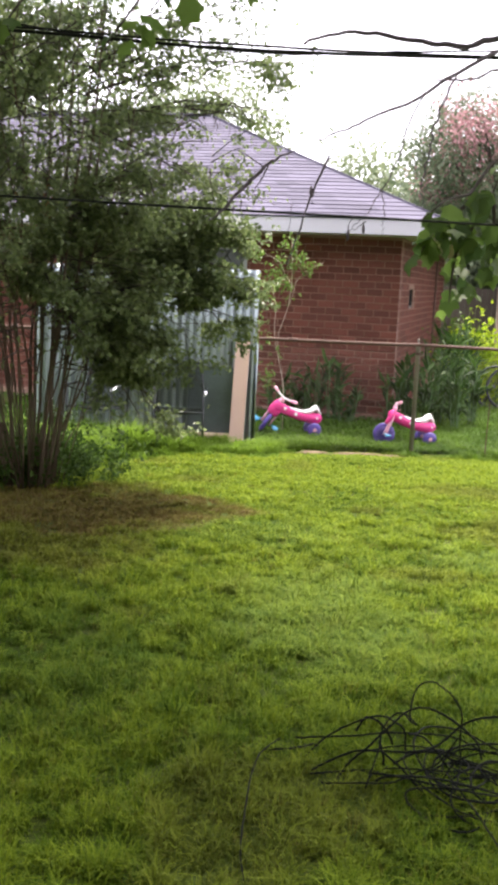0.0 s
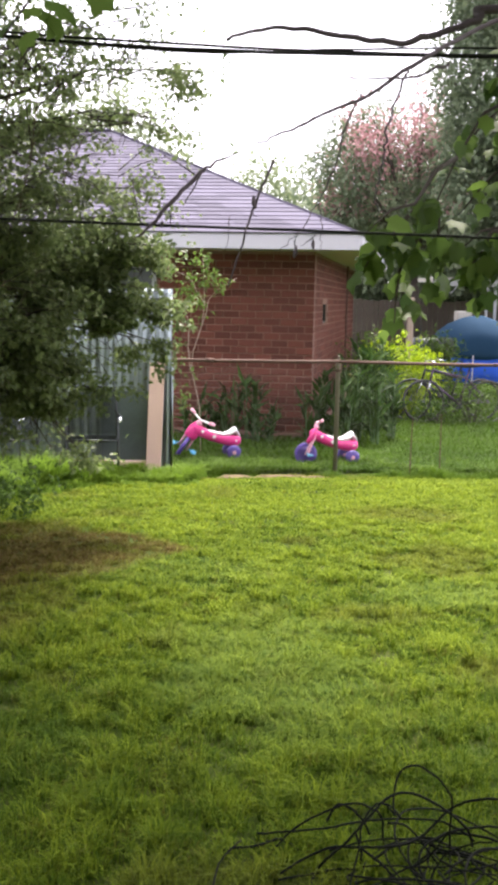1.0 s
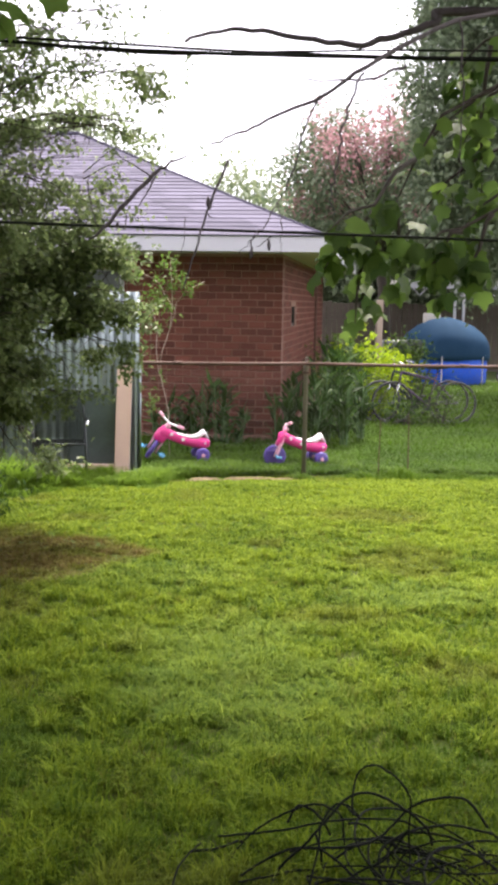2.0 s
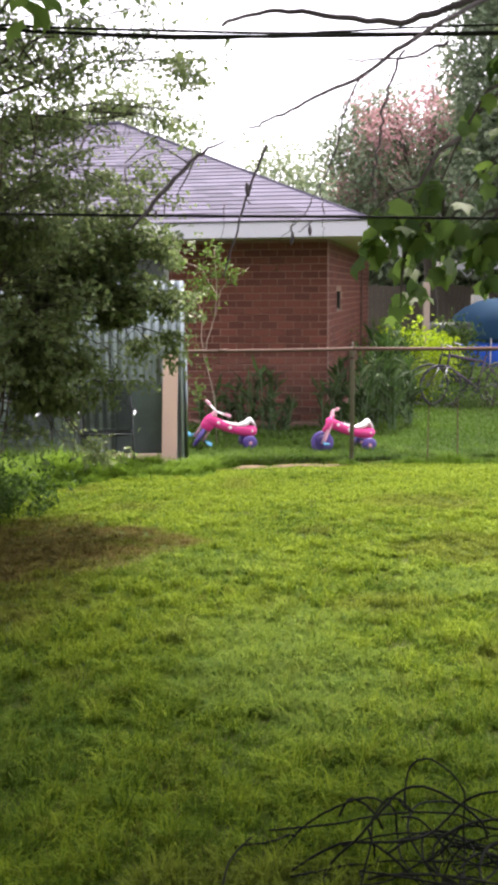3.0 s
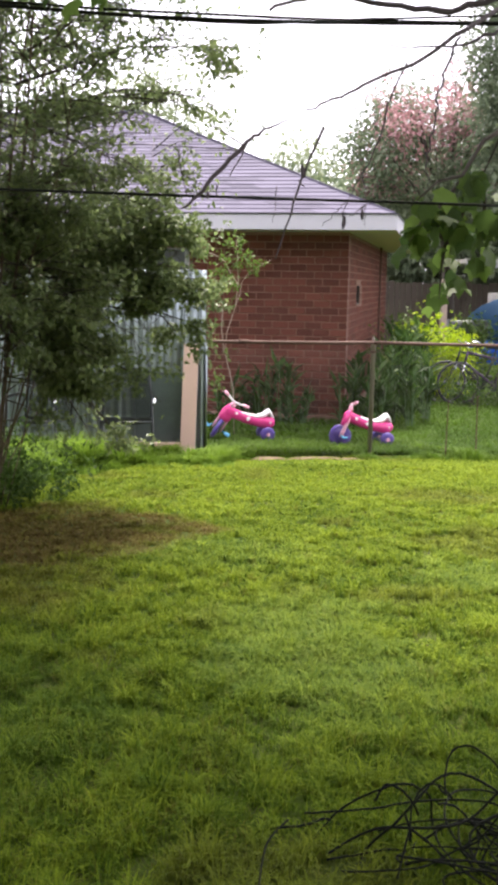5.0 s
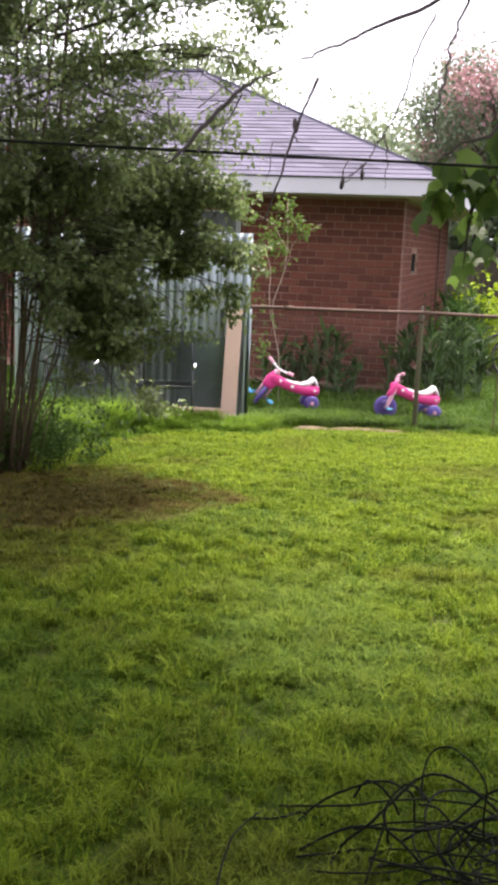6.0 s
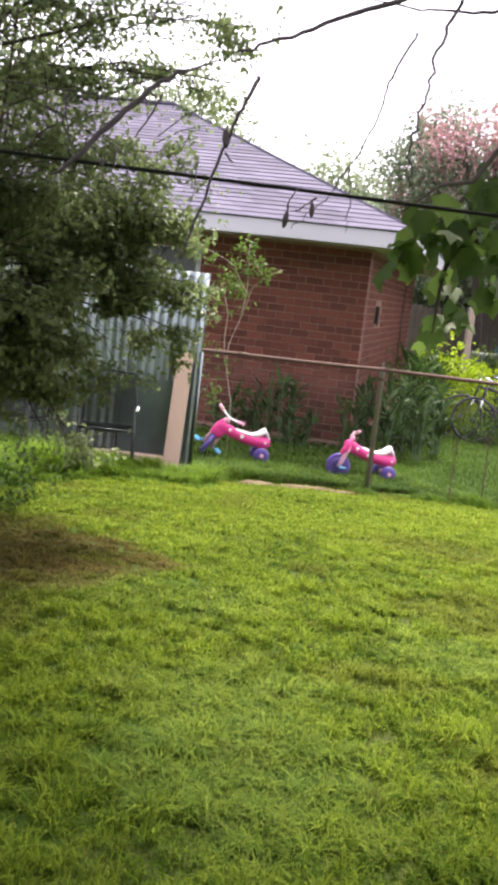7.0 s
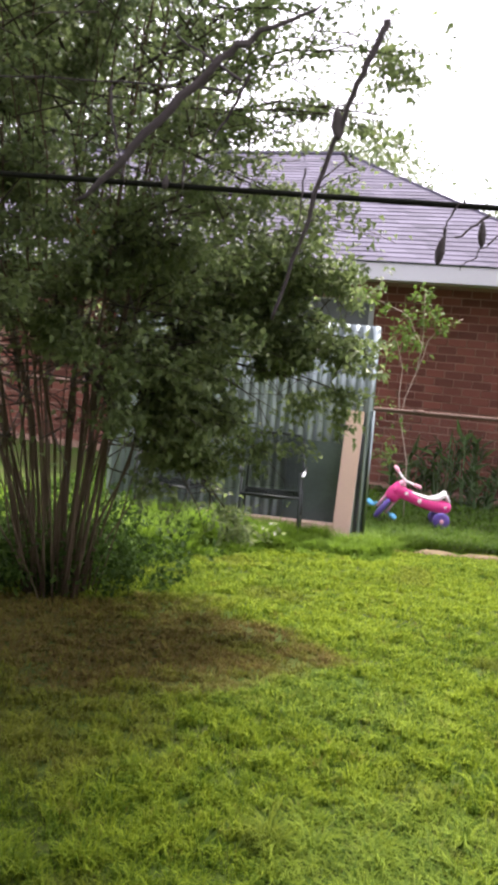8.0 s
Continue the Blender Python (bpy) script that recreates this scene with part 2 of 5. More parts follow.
PEACH = material("peach_board", (0.62, 0.43, 0.35), 0.7, spread=0.1, scale=3, fine=70, bump=0.15, bump_scale=60)
RUST = material("rusty_pipe", (0.085, 0.05, 0.038), 0.75, 0.2, spread=0.4, scale=12, fine=90, bump=0.2, bump_scale=80, gloss=0.25)
GREY_PIPE = material("weathered_pipe", (0.18, 0.155, 0.13), 0.6, 0.4, spread=0.35, scale=12, fine=90, bump=0.2, bump_scale=80)
WIRE = material("fence_wire", (0.07, 0.065, 0.055), 0.6, 0.5, spread=0.3, scale=20, fine=90)
PINK = material("pink_plastic", (0.68, 0.025, 0.22), 0.32, spread=0.06, scale=5, fine=40)
ROSE = material("rose_plastic", (0.75, 0.36, 0.47), 0.35, spread=0.06, scale=5, fine=40)
WHITE_PLASTIC = material("white_plastic", (0.8, 0.78, 0.8), 0.35, spread=0.04, scale=5, fine=40)
PURPLE = material("purple_plastic", (0.085, 0.045, 0.27), 0.4, spread=0.1, scale=8, fine=50)
SKYBLUE = material("blue_plastic", (0.08, 0.36, 0.62), 0.35, spread=0.06, scale=5, fine=40)
DARK_METAL = material("dark_metal", (0.03, 0.035, 0.034), 0.4, 0.5, spread=0.3, scale=15, fine=70)
CHROME = material("bare_metal", (0.7, 0.7, 0.72), 0.2, 1.0, spread=0.1, scale=15, fine=70)
RUBBER = material("black_rubber", (0.02, 0.02, 0.02), 0.7, spread=0.3, scale=20, fine=90)
TARP_DARK = material("dark_blue_tarp", (0.018, 0.046, 0.088), 0.85, gloss=0.04, spread=0.2, scale=2, fine=30, bump=0.1, bump_scale=6)
TARP_BLUE = material("blue_pool_wall", (0.015, 0.09, 0.55), 0.5, spread=0.12, scale=2, fine=30, bump=0.03, bump_scale=5, gloss=0.2)
FENCE_WOOD = material("grey_fence_wood", (0.07, 0.055, 0.045), 0.9, spread=0.4, scale=3, fine=50, bump=0.3, bump_scale=30, random_by="island")
WINDOW_FRAME = material("grey_frame", (0.3, 0.31, 0.32), 0.5, spread=0.1, scale=4, fine=40)
GLASS = material("dark_window_glass", (0.085, 0.09, 0.1), 0.3, spread=0.1, scale=2, fine=20)
PALE_WOOD = material("pale_twig", (0.32, 0.25, 0.2), 0.8, spread=0.25, scale=10, fine=80)
SAPLING_LEAF = foliage("sapling_leaf", (0.04, 0.08, 0.015), (0.115, 0.18, 0.033), 0.5, 0.35, gloss=0.15)
LILY_STEM = material("green_stem", (0.05, 0.11, 0.03), 0.6, spread=0.25, scale=10, fine=60)
VIOLET = material("violet_paint", (0.04, 0.014, 0.06), 0.4, spread=0.1, scale=8, fine=50)
RED_PAINT = material("red_paint", (0.2, 0.03, 0.04), 0.5, spread=0.2, scale=6, fine=50)
RIM = material("dull_rim", (0.22, 0.22, 0.22), 0.45, 0.7, spread=0.2, scale=15, fine=70)
TURQUOISE = material("turquoise_plastic", (0.03, 0.33, 0.45), 0.4, spread=0.1, scale=3, fine=40)
SOFFIT_DARK = material("weathered_siding", (0.16, 0.13, 0.11), 0.85, spread=0.3, scale=1.5, fine=30, bump=0.2, bump_scale=20)
SPOKE_BLUE = material("blue_violet_plastic", (0.16, 0.13, 0.4), 0.4, spread=0.08, scale=6, fine=40)

# ---- ground ----
def build_ground():
    """One sheet to the horizon, fine near the camera."""
    xs = np.concatenate([[-600, -200, -80, -40, -20, -12], np.arange(-8, 12.01, 0.25), [16, 24, 45, 80, 200, 600]])
    ys = np.concatenate([[-600, -200, -80, -30, -15, -8], np.arange(-4, 26.01, 0.25), [32, 45, 80, 200, 600]])
    X, Y = np.meshgrid(xs, ys)
    Z = ground_np(Y) + (soft_noise(X, Y, 0.9, 3) - 0.5) * 0.03 * (np.abs(X) < 12)
    v = np.stack([X, Y, Z], -1).reshape(-1, 3)
    nx, ny = len(xs), len(ys)
    i, j = np.meshgrid(np.arange(nx - 1), np.arange(ny - 1))
    a = (j * nx + i).ravel()
    t = np.concatenate([np.stack([a, a + 1, a + nx + 1], 1), np.stack([a, a + nx + 1, a + nx], 1)])
    ob = part("ground", mesh_np("ground", v, t), SOIL)
    tagged(ob, "earth with short grass, sloping gently to the fence", "ground", kind="structure")


def blob(x, y, cx, cy, rx, ry, seed, rough=0.6):
    """A patch with an uneven rim: 1 inside, 0 outside."""
    d = np.sqrt(((x - cx) / rx) ** 2 + ((y - cy) / ry) ** 2) + (soft_noise(x, y, 0.35, seed) - 0.5) * rough + (soft_noise(x, y, 0.12, seed + 1) - 0.5) * 0.4
    return np.clip((1.25 - d) / 0.5, 0, 1)


def build_lawn():
    """Mown grass in front of the fence."""
    rng = np.random.default_rng(11)
    n = 640000
    # denser towards the camera's side
    y = 1.9 + 9.2 * rng.random(n) ** 1.25
    half = 1.25 + 0.30 * (y - 1.0)
    x = 0.45 + (rng.random(n) * 2 - 1) * half
    # blades stand in tufts
    tuft = rng.integers(0, n // 11, n)
    x = x[tuft] + rng.normal(size=n) * (0.010 + 0.0012 * y[tuft])
    y = y[tuft] + rng.normal(size=n) * (0.010 + 0.0012 * y[tuft])
    tuft_h = 0.55 + 0.9 * rng.random(n // 11)[tuft]
    tuft_tint = rng.random(n // 11)[tuft]
    clump = soft_noise(x, y, 0.09, 5)
    ridge = soft_noise(x + 0.3 * y, y, 0.065, 6)
    keep = 0.6 * clump + 0.5 * ridge + rng.random(n) * 0.5 > np.interp(y, [3.0, 6.0], [0.52, 0.12])
    keep &= rng.random(n) > 0.9 * blob(x, y, 1.3, 10.86, 0.62, 0.1, 61)
    x, y, clump, ridge, tuft_h, tuft_tint = x[keep], y[keep], clump[keep], ridge[keep], tuft_h[keep], tuft_tint[keep]
    n = len(x)
    z = ground_np(y) + (soft_noise(x, y, 0.9, 3) - 0.5) * 0.03
    dry = np.maximum.reduce([blob(x, y, -0.92, 7.1, 0.9, 0.8, 21, 1.1), 0.35 * blob(x, y, 2.2, 8.3, 0.5, 0.35, 23), 0.5 * blob(x, y, -0.85, 6.0, 0.65, 0.75, 25), 0.25 * blob(x, y, 1.35, 5.5, 0.3, 0.2, 27), 0.95 * blob(x, y, 1.25, 10.82, 0.75, 0.13, 28), np.clip((soft_noise(x, y, 0.45, 31) - 0.78) * 3, 0, 0.3), 0.6 * (tuft_tint > 0.94)])
    dry *= 0.6 + 0.4 * rng.random(n)
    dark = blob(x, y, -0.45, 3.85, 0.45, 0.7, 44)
    pale = np.maximum.reduce([blob(x, y, 0.72, 4.75, 0.42, 0.75, 41), 0.4 * blob(x, y, -0.35, 4.0, 0.4, 0.7, 43), 0.8 * blob(x, y, 1.9, 5.9, 0.4, 0.3, 45), 0.5 * blob(x, y, 0.4, 6.4, 0.5, 0.35, 47)])
    h = (0.022 + 0.026 * clump + 0.018 * rng.random(n)) * (1 - 0.35 * dry) * (1 + 0.15 * pale)
    tall = np.clip((soft_noise(x, y, 0.2, 9) - 0.6) * 3, 0, 1)
    far = np.clip(1.5 - 0.12 * y, 0.35, 1)  # seen edge-on, the tufts close up; also drives the painted brightening in tint
    h = h * (1 + 0.6 * tall * far) * (1 + far * (tuft_h - 1)) * (1.05 + 1.5 * far * (ridge - 0.5)) * np.clip(1.12 - 0.035 * y, 0.78, 1)
    w = 0.0025 + 0.002 * rng.random(n) + 0.0008 * np.maximum(y - 3.5, 0)
    lean = 0.3 + 0.9 * rng.random(n) + 0.25 * pale
    v, t = blade_arrays(x, y, z, h, w, lean, rng)
    # sunlit far lawn and shaded near lawn are painted in: tint rises with y
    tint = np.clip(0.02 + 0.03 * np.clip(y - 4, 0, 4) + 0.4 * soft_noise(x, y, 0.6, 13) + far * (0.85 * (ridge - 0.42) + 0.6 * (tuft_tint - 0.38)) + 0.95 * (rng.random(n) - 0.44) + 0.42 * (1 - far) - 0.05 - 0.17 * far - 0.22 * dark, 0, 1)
    rep = lambda a: np.repeat(a, 5)
    # depth shade put into the tint: darker at the root, lighter at the tip
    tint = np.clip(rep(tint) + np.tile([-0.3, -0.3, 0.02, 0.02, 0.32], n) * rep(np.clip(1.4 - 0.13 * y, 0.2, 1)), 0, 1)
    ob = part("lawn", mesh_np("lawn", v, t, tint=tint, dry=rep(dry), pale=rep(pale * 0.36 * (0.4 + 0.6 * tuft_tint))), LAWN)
    tagged(ob, "short mown green lawn with dry brown and pale matted patches", "lawn", kind="stuff")


def build_tall_grass():
    """Unmown strip along the fence."""
    rng = np.random.default_rng(12)
    n = 95000
    x = -3.2 + rng.random(n) * 3.75
    edge = 9.35 + 0.45 * soft_noise(x, x * 0, 0.5, 4) + 0.25 * np.maximum(x + 0.4, 0) - 1.3 * np.clip(-0.35 - x, 0, 0.9)
    y = edge + rng.random(n) ** 0.8 * (10.78 - edge)
    rise = np.clip((y - edge) / 0.4, 0.25, 1) * np.clip((10.95 - y) / 0.5, 0.35, 1) * np.where((x > -1.25) & (y > 9.95), 0.7, 1.0)
    h = (0.07 + 0.11 * rng.random(n) + 0.13 * soft_noise(x, y, 0.25, 7)) * rise * (0.35 + 1.4 * soft_noise(x, y, 0.08, 14))
    a = blade_arrays(x, y, ground_np(y), h, 0.005 + 0.005 * rng.random(n), 0.3 + 0.8 * rng.random(n), rng)
    m = 34000
    x2 = 0.3 + rng.random(m) * 6
    y2 = 11.02 + np.abs(rng.normal(size=m)) * np.where(rng.random(m) < 0.4, -0.1, 0.3)
    h2 = (0.03 + 0.2 * rng.random(m) * soft_noise(x2, y2, 0.22, 8) ** 1.3) * np.where(x2 < 3.6, 1.0, 0.7)
    bare = np.maximum(blob(x2, y2, 1.3, 10.88, 0.62, 0.14, 61), blob(x2, y2, 1.45, 10.9, 0.45, 0.14, 33))
    h2 = h2 * (1 - 0.85 * bare)
    b = blade_arrays(x2, y2, ground_np(y2), h2, 0.005 + 0.004 * rng.random(m), 0.3 + 0.9 * rng.random(m), rng)
    v, t = np.concatenate([a[0], b[0]]), np.concatenate([a[1], b[1] + len(a[0])])
    tint = np.repeat(np.clip(np.concatenate([0.75 * rng.random(n) + 0.6 * (soft_noise(x, y, 0.08, 14) - 0.3), 0.5 * rng.random(m)]), 0, 1), 5)
    ob = part("tall_grass", mesh_np("tall_grass", v, t, tint=tint), LUSH)
    tagged(ob, "tall bright green unmown grass along the fence", "grass", kind="stuff")


def build_neighbour_grass():
    rng = np.random.default_rng(13)
    n = 150000
    y = 11.05 + 13 * rng.random(n) ** 1.6
    x = -3 + rng.random(n) * (7.5 + (y - 11) * 0.55)
    side = (x - 2.067) * 0.973 - (y - 13.64) * 0.232
    front = (x - 2.067) * -0.232 - (y - 13.64) * 0.973
    keep = (side > 0.05) | (front > 0.05)
    x, y = x[keep], y[keep]
    n = len(x)
    h = (0.05 + 0.06 * rng.random(n) * (0.4 + soft_noise(x, y, 0.4, 15))) * np.clip(1.15 - (y - 11) * 0.03, 0.6, 1)
    v, t = blade_arrays(x, y, np.full(n, BACK), h, 0.006 + 0.006 * rng.random(n) + 0.0012 * (y - 11), 0.3 + 0.8 * rng.random(n), rng)
    tint = np.repeat(np.clip(0.7 * soft_noise(x, y, 0.7, 16) + 0.5 * rng.random(n) - 0.1 + np.clip((y - 13) * 0.08, 0, 0.4), 0, 1), 5)
    ob = part("neighbour_lawn", mesh_np("neighbour_lawn", v, t, tint=tint), FAR_LAWN)
    tagged(ob, "deeper green neighbouring lawn behind the fence", "lawn", kind="stuff")


def build_bare_earth():
    """Trodden soil where the grass has gone along the fence."""
    rng = np.random.default_rng(62)
    g = Geo()
    for cx, cy, rx, ry in ((0.95, 10.86, 0.22, 0.07), (1.42, 10.9, 0.3, 0.085), (1.78, 10.84, 0.16, 0.06)):
        k = 28
        rim = [1 + 0.3 * math.sin(3 * a + cx * 9) * math.sin(5 * a) + rng.normal() * 0.06 for a in [2 * math.pi * i / k for i in range(k)]]
        vs = [(cx, cy, ground_z(cy) + 0.022)]
        for f, dz in ((0.55, 0.02), (1.0, -0.012)):
            for i in range(k):
                a = 2 * math.pi * i / k
                x, y = cx + math.cos(a) * rx * rim[i] * f, cy + math.sin(a) * ry * rim[i] * f
                vs.append((x, y, ground_z(y) + dz + rng.normal() * 0.003))
        fs = [(0, 1 + i, 1 + (i + 1) % k) for i in range(k)] + [(1 + i, 1 + k + i, 1 + k + (i + 1) % k, 1 + (i + 1) % k) for i in range(k)]
        g.add(vs, fs)
    tagged(part("bare_earth", g, EARTH, smooth=True), "pale bare soil showing along the foot of the fence", "soil", kind="stuff")


build_ground()
build_bare_earth()
build_lawn()
build_tall_grass()
build_neighbour_grass()

# ---- house ----
CORNER = Vector((2.067, 13.64, BACK))
HOUSE = Matrix.Translation(CORNER) @ Matrix.Rotation(radians(-13.4), 4, "Z")
# in the house's frame: x along the front to the right (the corner at 0), y inwards, z up
EAVE, OVER, LONG, DEEP, PITCH = 2.41, 0.6, 13.0, 7.8, math.tan(radians(23.2))
PX, PZ, BRICK_COLUMNS = 0.215, 0.0915, 9


def brick_geo(w, h=PZ - 0.013, d=0.055):
    return Geo().box(-w / 2, 0.0, -h / 2, w / 2, d, h / 2, c=0.004)


def build_house():
    house = thing("house", "low red brick house with a grey hipped shingle roof", "house", at=HOUSE)
    win = (-3.06, -2.08, 0.75, 2.25)      # window in the front wall
    slot = (1.35, 1.95, 1.48, 1.80)      # small window in the side wall
    # mortar bed: wall with true openings
    g = Geo()
    x0, x1, z0, z1 = win
    for a, b, c, d in ((-LONG, x0, 0, EAVE + 0.05), (x1, 0, 0, EAVE + 0.05), (x0, x1, 0, z0), (x0, x1, z1, EAVE + 0.05)):
        g.box(a, 0.012, c - 0.05, b, 0.22, d)
    s0, s1, u0, u1 = slot
    for a, b, c, d in ((0.22, s0, 0, EAVE + 0.05), (s1, DEEP, 0, EAVE + 0.05), (s0, s1, 0, u0), (s0, s1, u1, EAVE + 0.05)):
        g.box(-0.22, a, c - 0.05, -0.012, b, d)
    g.box(-LONG, DEEP - 0.22, -0.05, -0.22, DEEP, EAVE + 0.05)
    g.box(-LONG, 0.22, -0.05, -LONG + 0.22, DEEP - 0.22, EAVE + 0.05)
    wall = part("wall", g, MORTAR, house)
    part("foundation", Geo().box(-LONG, -0.03, -0.1, 0.03, 0.02, 0.075, c=0.008).box(-0.02, 0.02, -0.1, 0.03, DEEP, 0.075, c=0.008), MORTAR, house, "stained concrete footing")
    # roof planes in courses of shingles
    ex0, ex1, ey0, ey1 = -LONG - OVER, OVER, -OVER, DEEP + OVER
    half = (ey1 - ey0) / 2
    g, step, rng = Geo(), 0.145, random.Random(4)
    rows = int(half / step) + 1
    top = EAVE + 0.19
    for r in range(rows):
        a, b = r * step, min((r + 1) * step + 0.02, half)
        za, zb = top + a * PITCH + 0.013, top + b * PITCH + 0.003
        for k in range(4):
            if k == 0:
                p, q = (ex0 + a, ey0 + a), (ex1 - a, ey0 + a)
                p2, q2 = (ex0 + b, ey0 + b), (ex1 - b, ey0 + b)
            elif k == 1:
                p, q = (ex1 - a, ey0 + a), (ex1 - a, ey1 - a)
                p2, q2 = (ex1 - b, ey0 + b), (ex1 - b, ey1 - b)
            elif k == 2:
                p, q = (ex1 - a, ey1 - a), (ex0 + a, ey1 - a)
                p2, q2 = (ex1 - b, ey1 - b), (ex0 + b, ey1 - b)
            else:
                p, q = (ex0 + a, ey1 - a), (ex0 + a, ey0 + a)
                p2, q2 = (ex0 + b, ey1 - b), (ex0 + b, ey0 + b)
            ln = math.hypot(q[0] - p[0], q[1] - p[1])
            if ln < 0.02:
                continue
            cuts = [0.0]
            while k in (0, 1) and cuts[-1] + 0.5 * 1.6 / ln < 1:
                cuts.append(cuts[-1] + (0.28 + 0.1 * rng.random()) / ln)
            cuts.append(1.0)
            cuts = sorted(c for c in cuts if c <= 1.0)
            for c0, c1 in zip(cuts[:-1], cuts[1:]):
                e = rng.random() * 0.003
                lerp = lambda u, w, c: (u[0] + (w[0] - u[0]) * c, u[1] + (w[1] - u[1]) * c)
                A, B, C, D = lerp(p, q, c0), lerp(p, q, c1), lerp(p2, q2, c1), lerp(p2, q2, c0)
                g.add([(*A, za + e), (*B, za + e), (*C, zb), (*D, zb), (*A, za - 0.008), (*B, za - 0.008)], [(0, 1, 2, 3), (4, 5, 1, 0)])
    roof = part("roof", g, SHINGLE, house, "grey asphalt shingles in level courses")
    # hip and ridge caps
    g = Geo()
    zt = top + half * PITCH + 0.03
    for (cx, cy), (rx, ry) in (((ex1, ey0), (ex1 - half, ey0 + half)), ((ex1, ey1), (ex1 - half, ey0 + half)), ((ex0, ey0), (ex0 + half, ey0 + half))):
        g.tube([(cx, cy, top + 0.012), (rx, ry, zt)], 0.016, 5)
    g.tube([(ex0 + half, ey0 + half, zt), (ex1 - half, ey0 + half, zt)], 0.03, 5)
    part("ridge_cap", g, SHINGLE, house)
    # fascia boards and soffit
    part("fascia", Geo().box(ex0, ey0 - 0.02, EAVE, ex1, ey0 + 0.01, EAVE + 0.185, c=0.004), WHITE_PAINT, house, "white painted eaves board")
    part("fascia", Geo().box(ex1 - 0.01, ey0 + 0.012, EAVE, ex1 + 0.02, ey1, EAVE + 0.185, c=0.004), WHITE_PAINT, house, "white painted eaves board")
    part("drip_edge", Geo().box(ex0, ey0 - 0.035, EAVE + 0.187, ex1 + 0.03, ey0 + 0.03, EAVE + 0.2).box(ex1 - 0.03, ey0 + 0.032, EAVE + 0.187, ex1 + 0.035, ey1, EAVE + 0.2), DARK_METAL, house)
    part("soffit", Geo().box(ex0, ey0 + 0.012, EAVE + 0.004, ex1 - 0.012, 0.0, EAVE + 0.02).box(0.0, 0.0, EAVE + 0.004, ex1 - 0.012, ey1, EAVE + 0.02), SOFFIT, house)
    # window of the front
    w = part("window", Geo().box(x0 + 0.06, 0.10, z0 + 0.06, x1 - 0.06, 0.11, z1 - 0.06), GLASS, house, "dark glazed window with a grey frame")
    fr = Geo()
    fr.box(x0, 0.03, z0, x0 + 0.07, 0.14, z1, c=0.004).box(x1 - 0.07, 0.03, z0, x1, 0.14, z1, c=0.004)
    fr.box(x0 + 0.07, 0.03, z0, x1 - 0.07, 0.14, z0 + 0.07, c=0.004).box(x0 + 0.07, 0.03, z1 - 0.07, x1 - 0.07, 0.14, z1, c=0.004)
    fr.box(x0 + 0.07, 0.05, (z0 + z1) / 2 - 0.02, x1 - 0.07, 0.12, (z0 + z1) / 2 + 0.02, c=0.003)
    part("window_frame", fr, WINDOW_FRAME, w)
    w = part("side_window", Geo().box(-0.12, s0 + 0.03, u0 + 0.03, -0.11, s1 - 0.03, u1 - 0.03), RUBBER, house, "narrow dark side opening")
    fr = Geo()
    fr.box(-0.13, s0, u0, -0.03, s0 + 0.03, u1).box(-0.13, s1 - 0.03, u0, -0.03, s1, u1).box(-0.13, s0 + 0.03, u0, -0.03, s1 - 0.03, u0 + 0.03).box(-0.13, s0 + 0.03, u1 - 0.03, -0.03, s1 - 0.03, u1)
    part("window_frame", fr, DARK_METAL, w)
    part("downspout", Geo().tube([(0.06, 5.0, 0.1), (0.06, 5.0, EAVE)], 0.018, 8), RUST, house, "weathered rain pipe on the side wall")
    # the rest of the bricks, joined
    g = Geo()
    rows = int(EAVE / PZ)
    for r in range(1, rows + 1):
        z = (r - 0.5) * PZ + 0.0
        off = (r % 2) * PX / 2
        for c in range(int(LONG / PX)):
            x = -(c + 0.5) * PX - off + PX / 2
            a, b = x - 0.101, x + 0.101
            if z0 - 0.03 < z < z1 + 0.03:
                a, b = (a, min(b, x0 - 0.006)) if x < (x0 + x1) / 2 else (max(a, x1 + 0.006), b)
            if c < BRICK_COLUMNS or b - a < 0.02:
                continue
            if c < 34:
                g.add([((a, b)[sx > 0], 0.0 if fy == 0 else 0.02, z + sz * 0.039) for fy in (0, 1) for sx, sz in ((-1, -1), (1, -1), (1, 1), (-1, 1))], [(0, 1, 2, 3), (0, 4, 5, 1), (1, 5, 6, 2), (2, 6, 7, 3), (3, 7, 4, 0)])
        if r % 2 == 0:
            g.add([(0.0 if fx == 0 else -0.02, 0.054 + sy * 0.047, z + sz * 0.039) for fx in (0, 1) for sy, sz in ((-1, -1), (1, -1), (1, 1), (-1, 1))], [(0, 1, 2, 3), (0, 4, 5, 1), (1, 5, 6, 2), (2, 6, 7, 3), (3, 7, 4, 0)])
        for c in range(int(7.7 / PX)):
            y = (c + 0.5) * PX + (PX / 2 - off)
            if s0 - 0.11 < y < s1 + 0.11 and u0 - 0.03 < z < u1 + 0.03:
                continue
            g.add([(0.0 if fx == 0 else -0.02, y + sy * 0.101, z + sz * 0.039) for fx in (0, 1) for sy, sz in ((-1, -1), (1, -1), (1, 1), (-1, 1))], [(0, 1, 2, 3), (0, 4, 5, 1), (1, 5, 6, 2), (2, 6, 7, 3), (3, 7, 4, 0)])
    tagged(part("brickwork", g, BRICKS, wall), kind="stuff")
    return house, wall


house, house_wall = build_house()


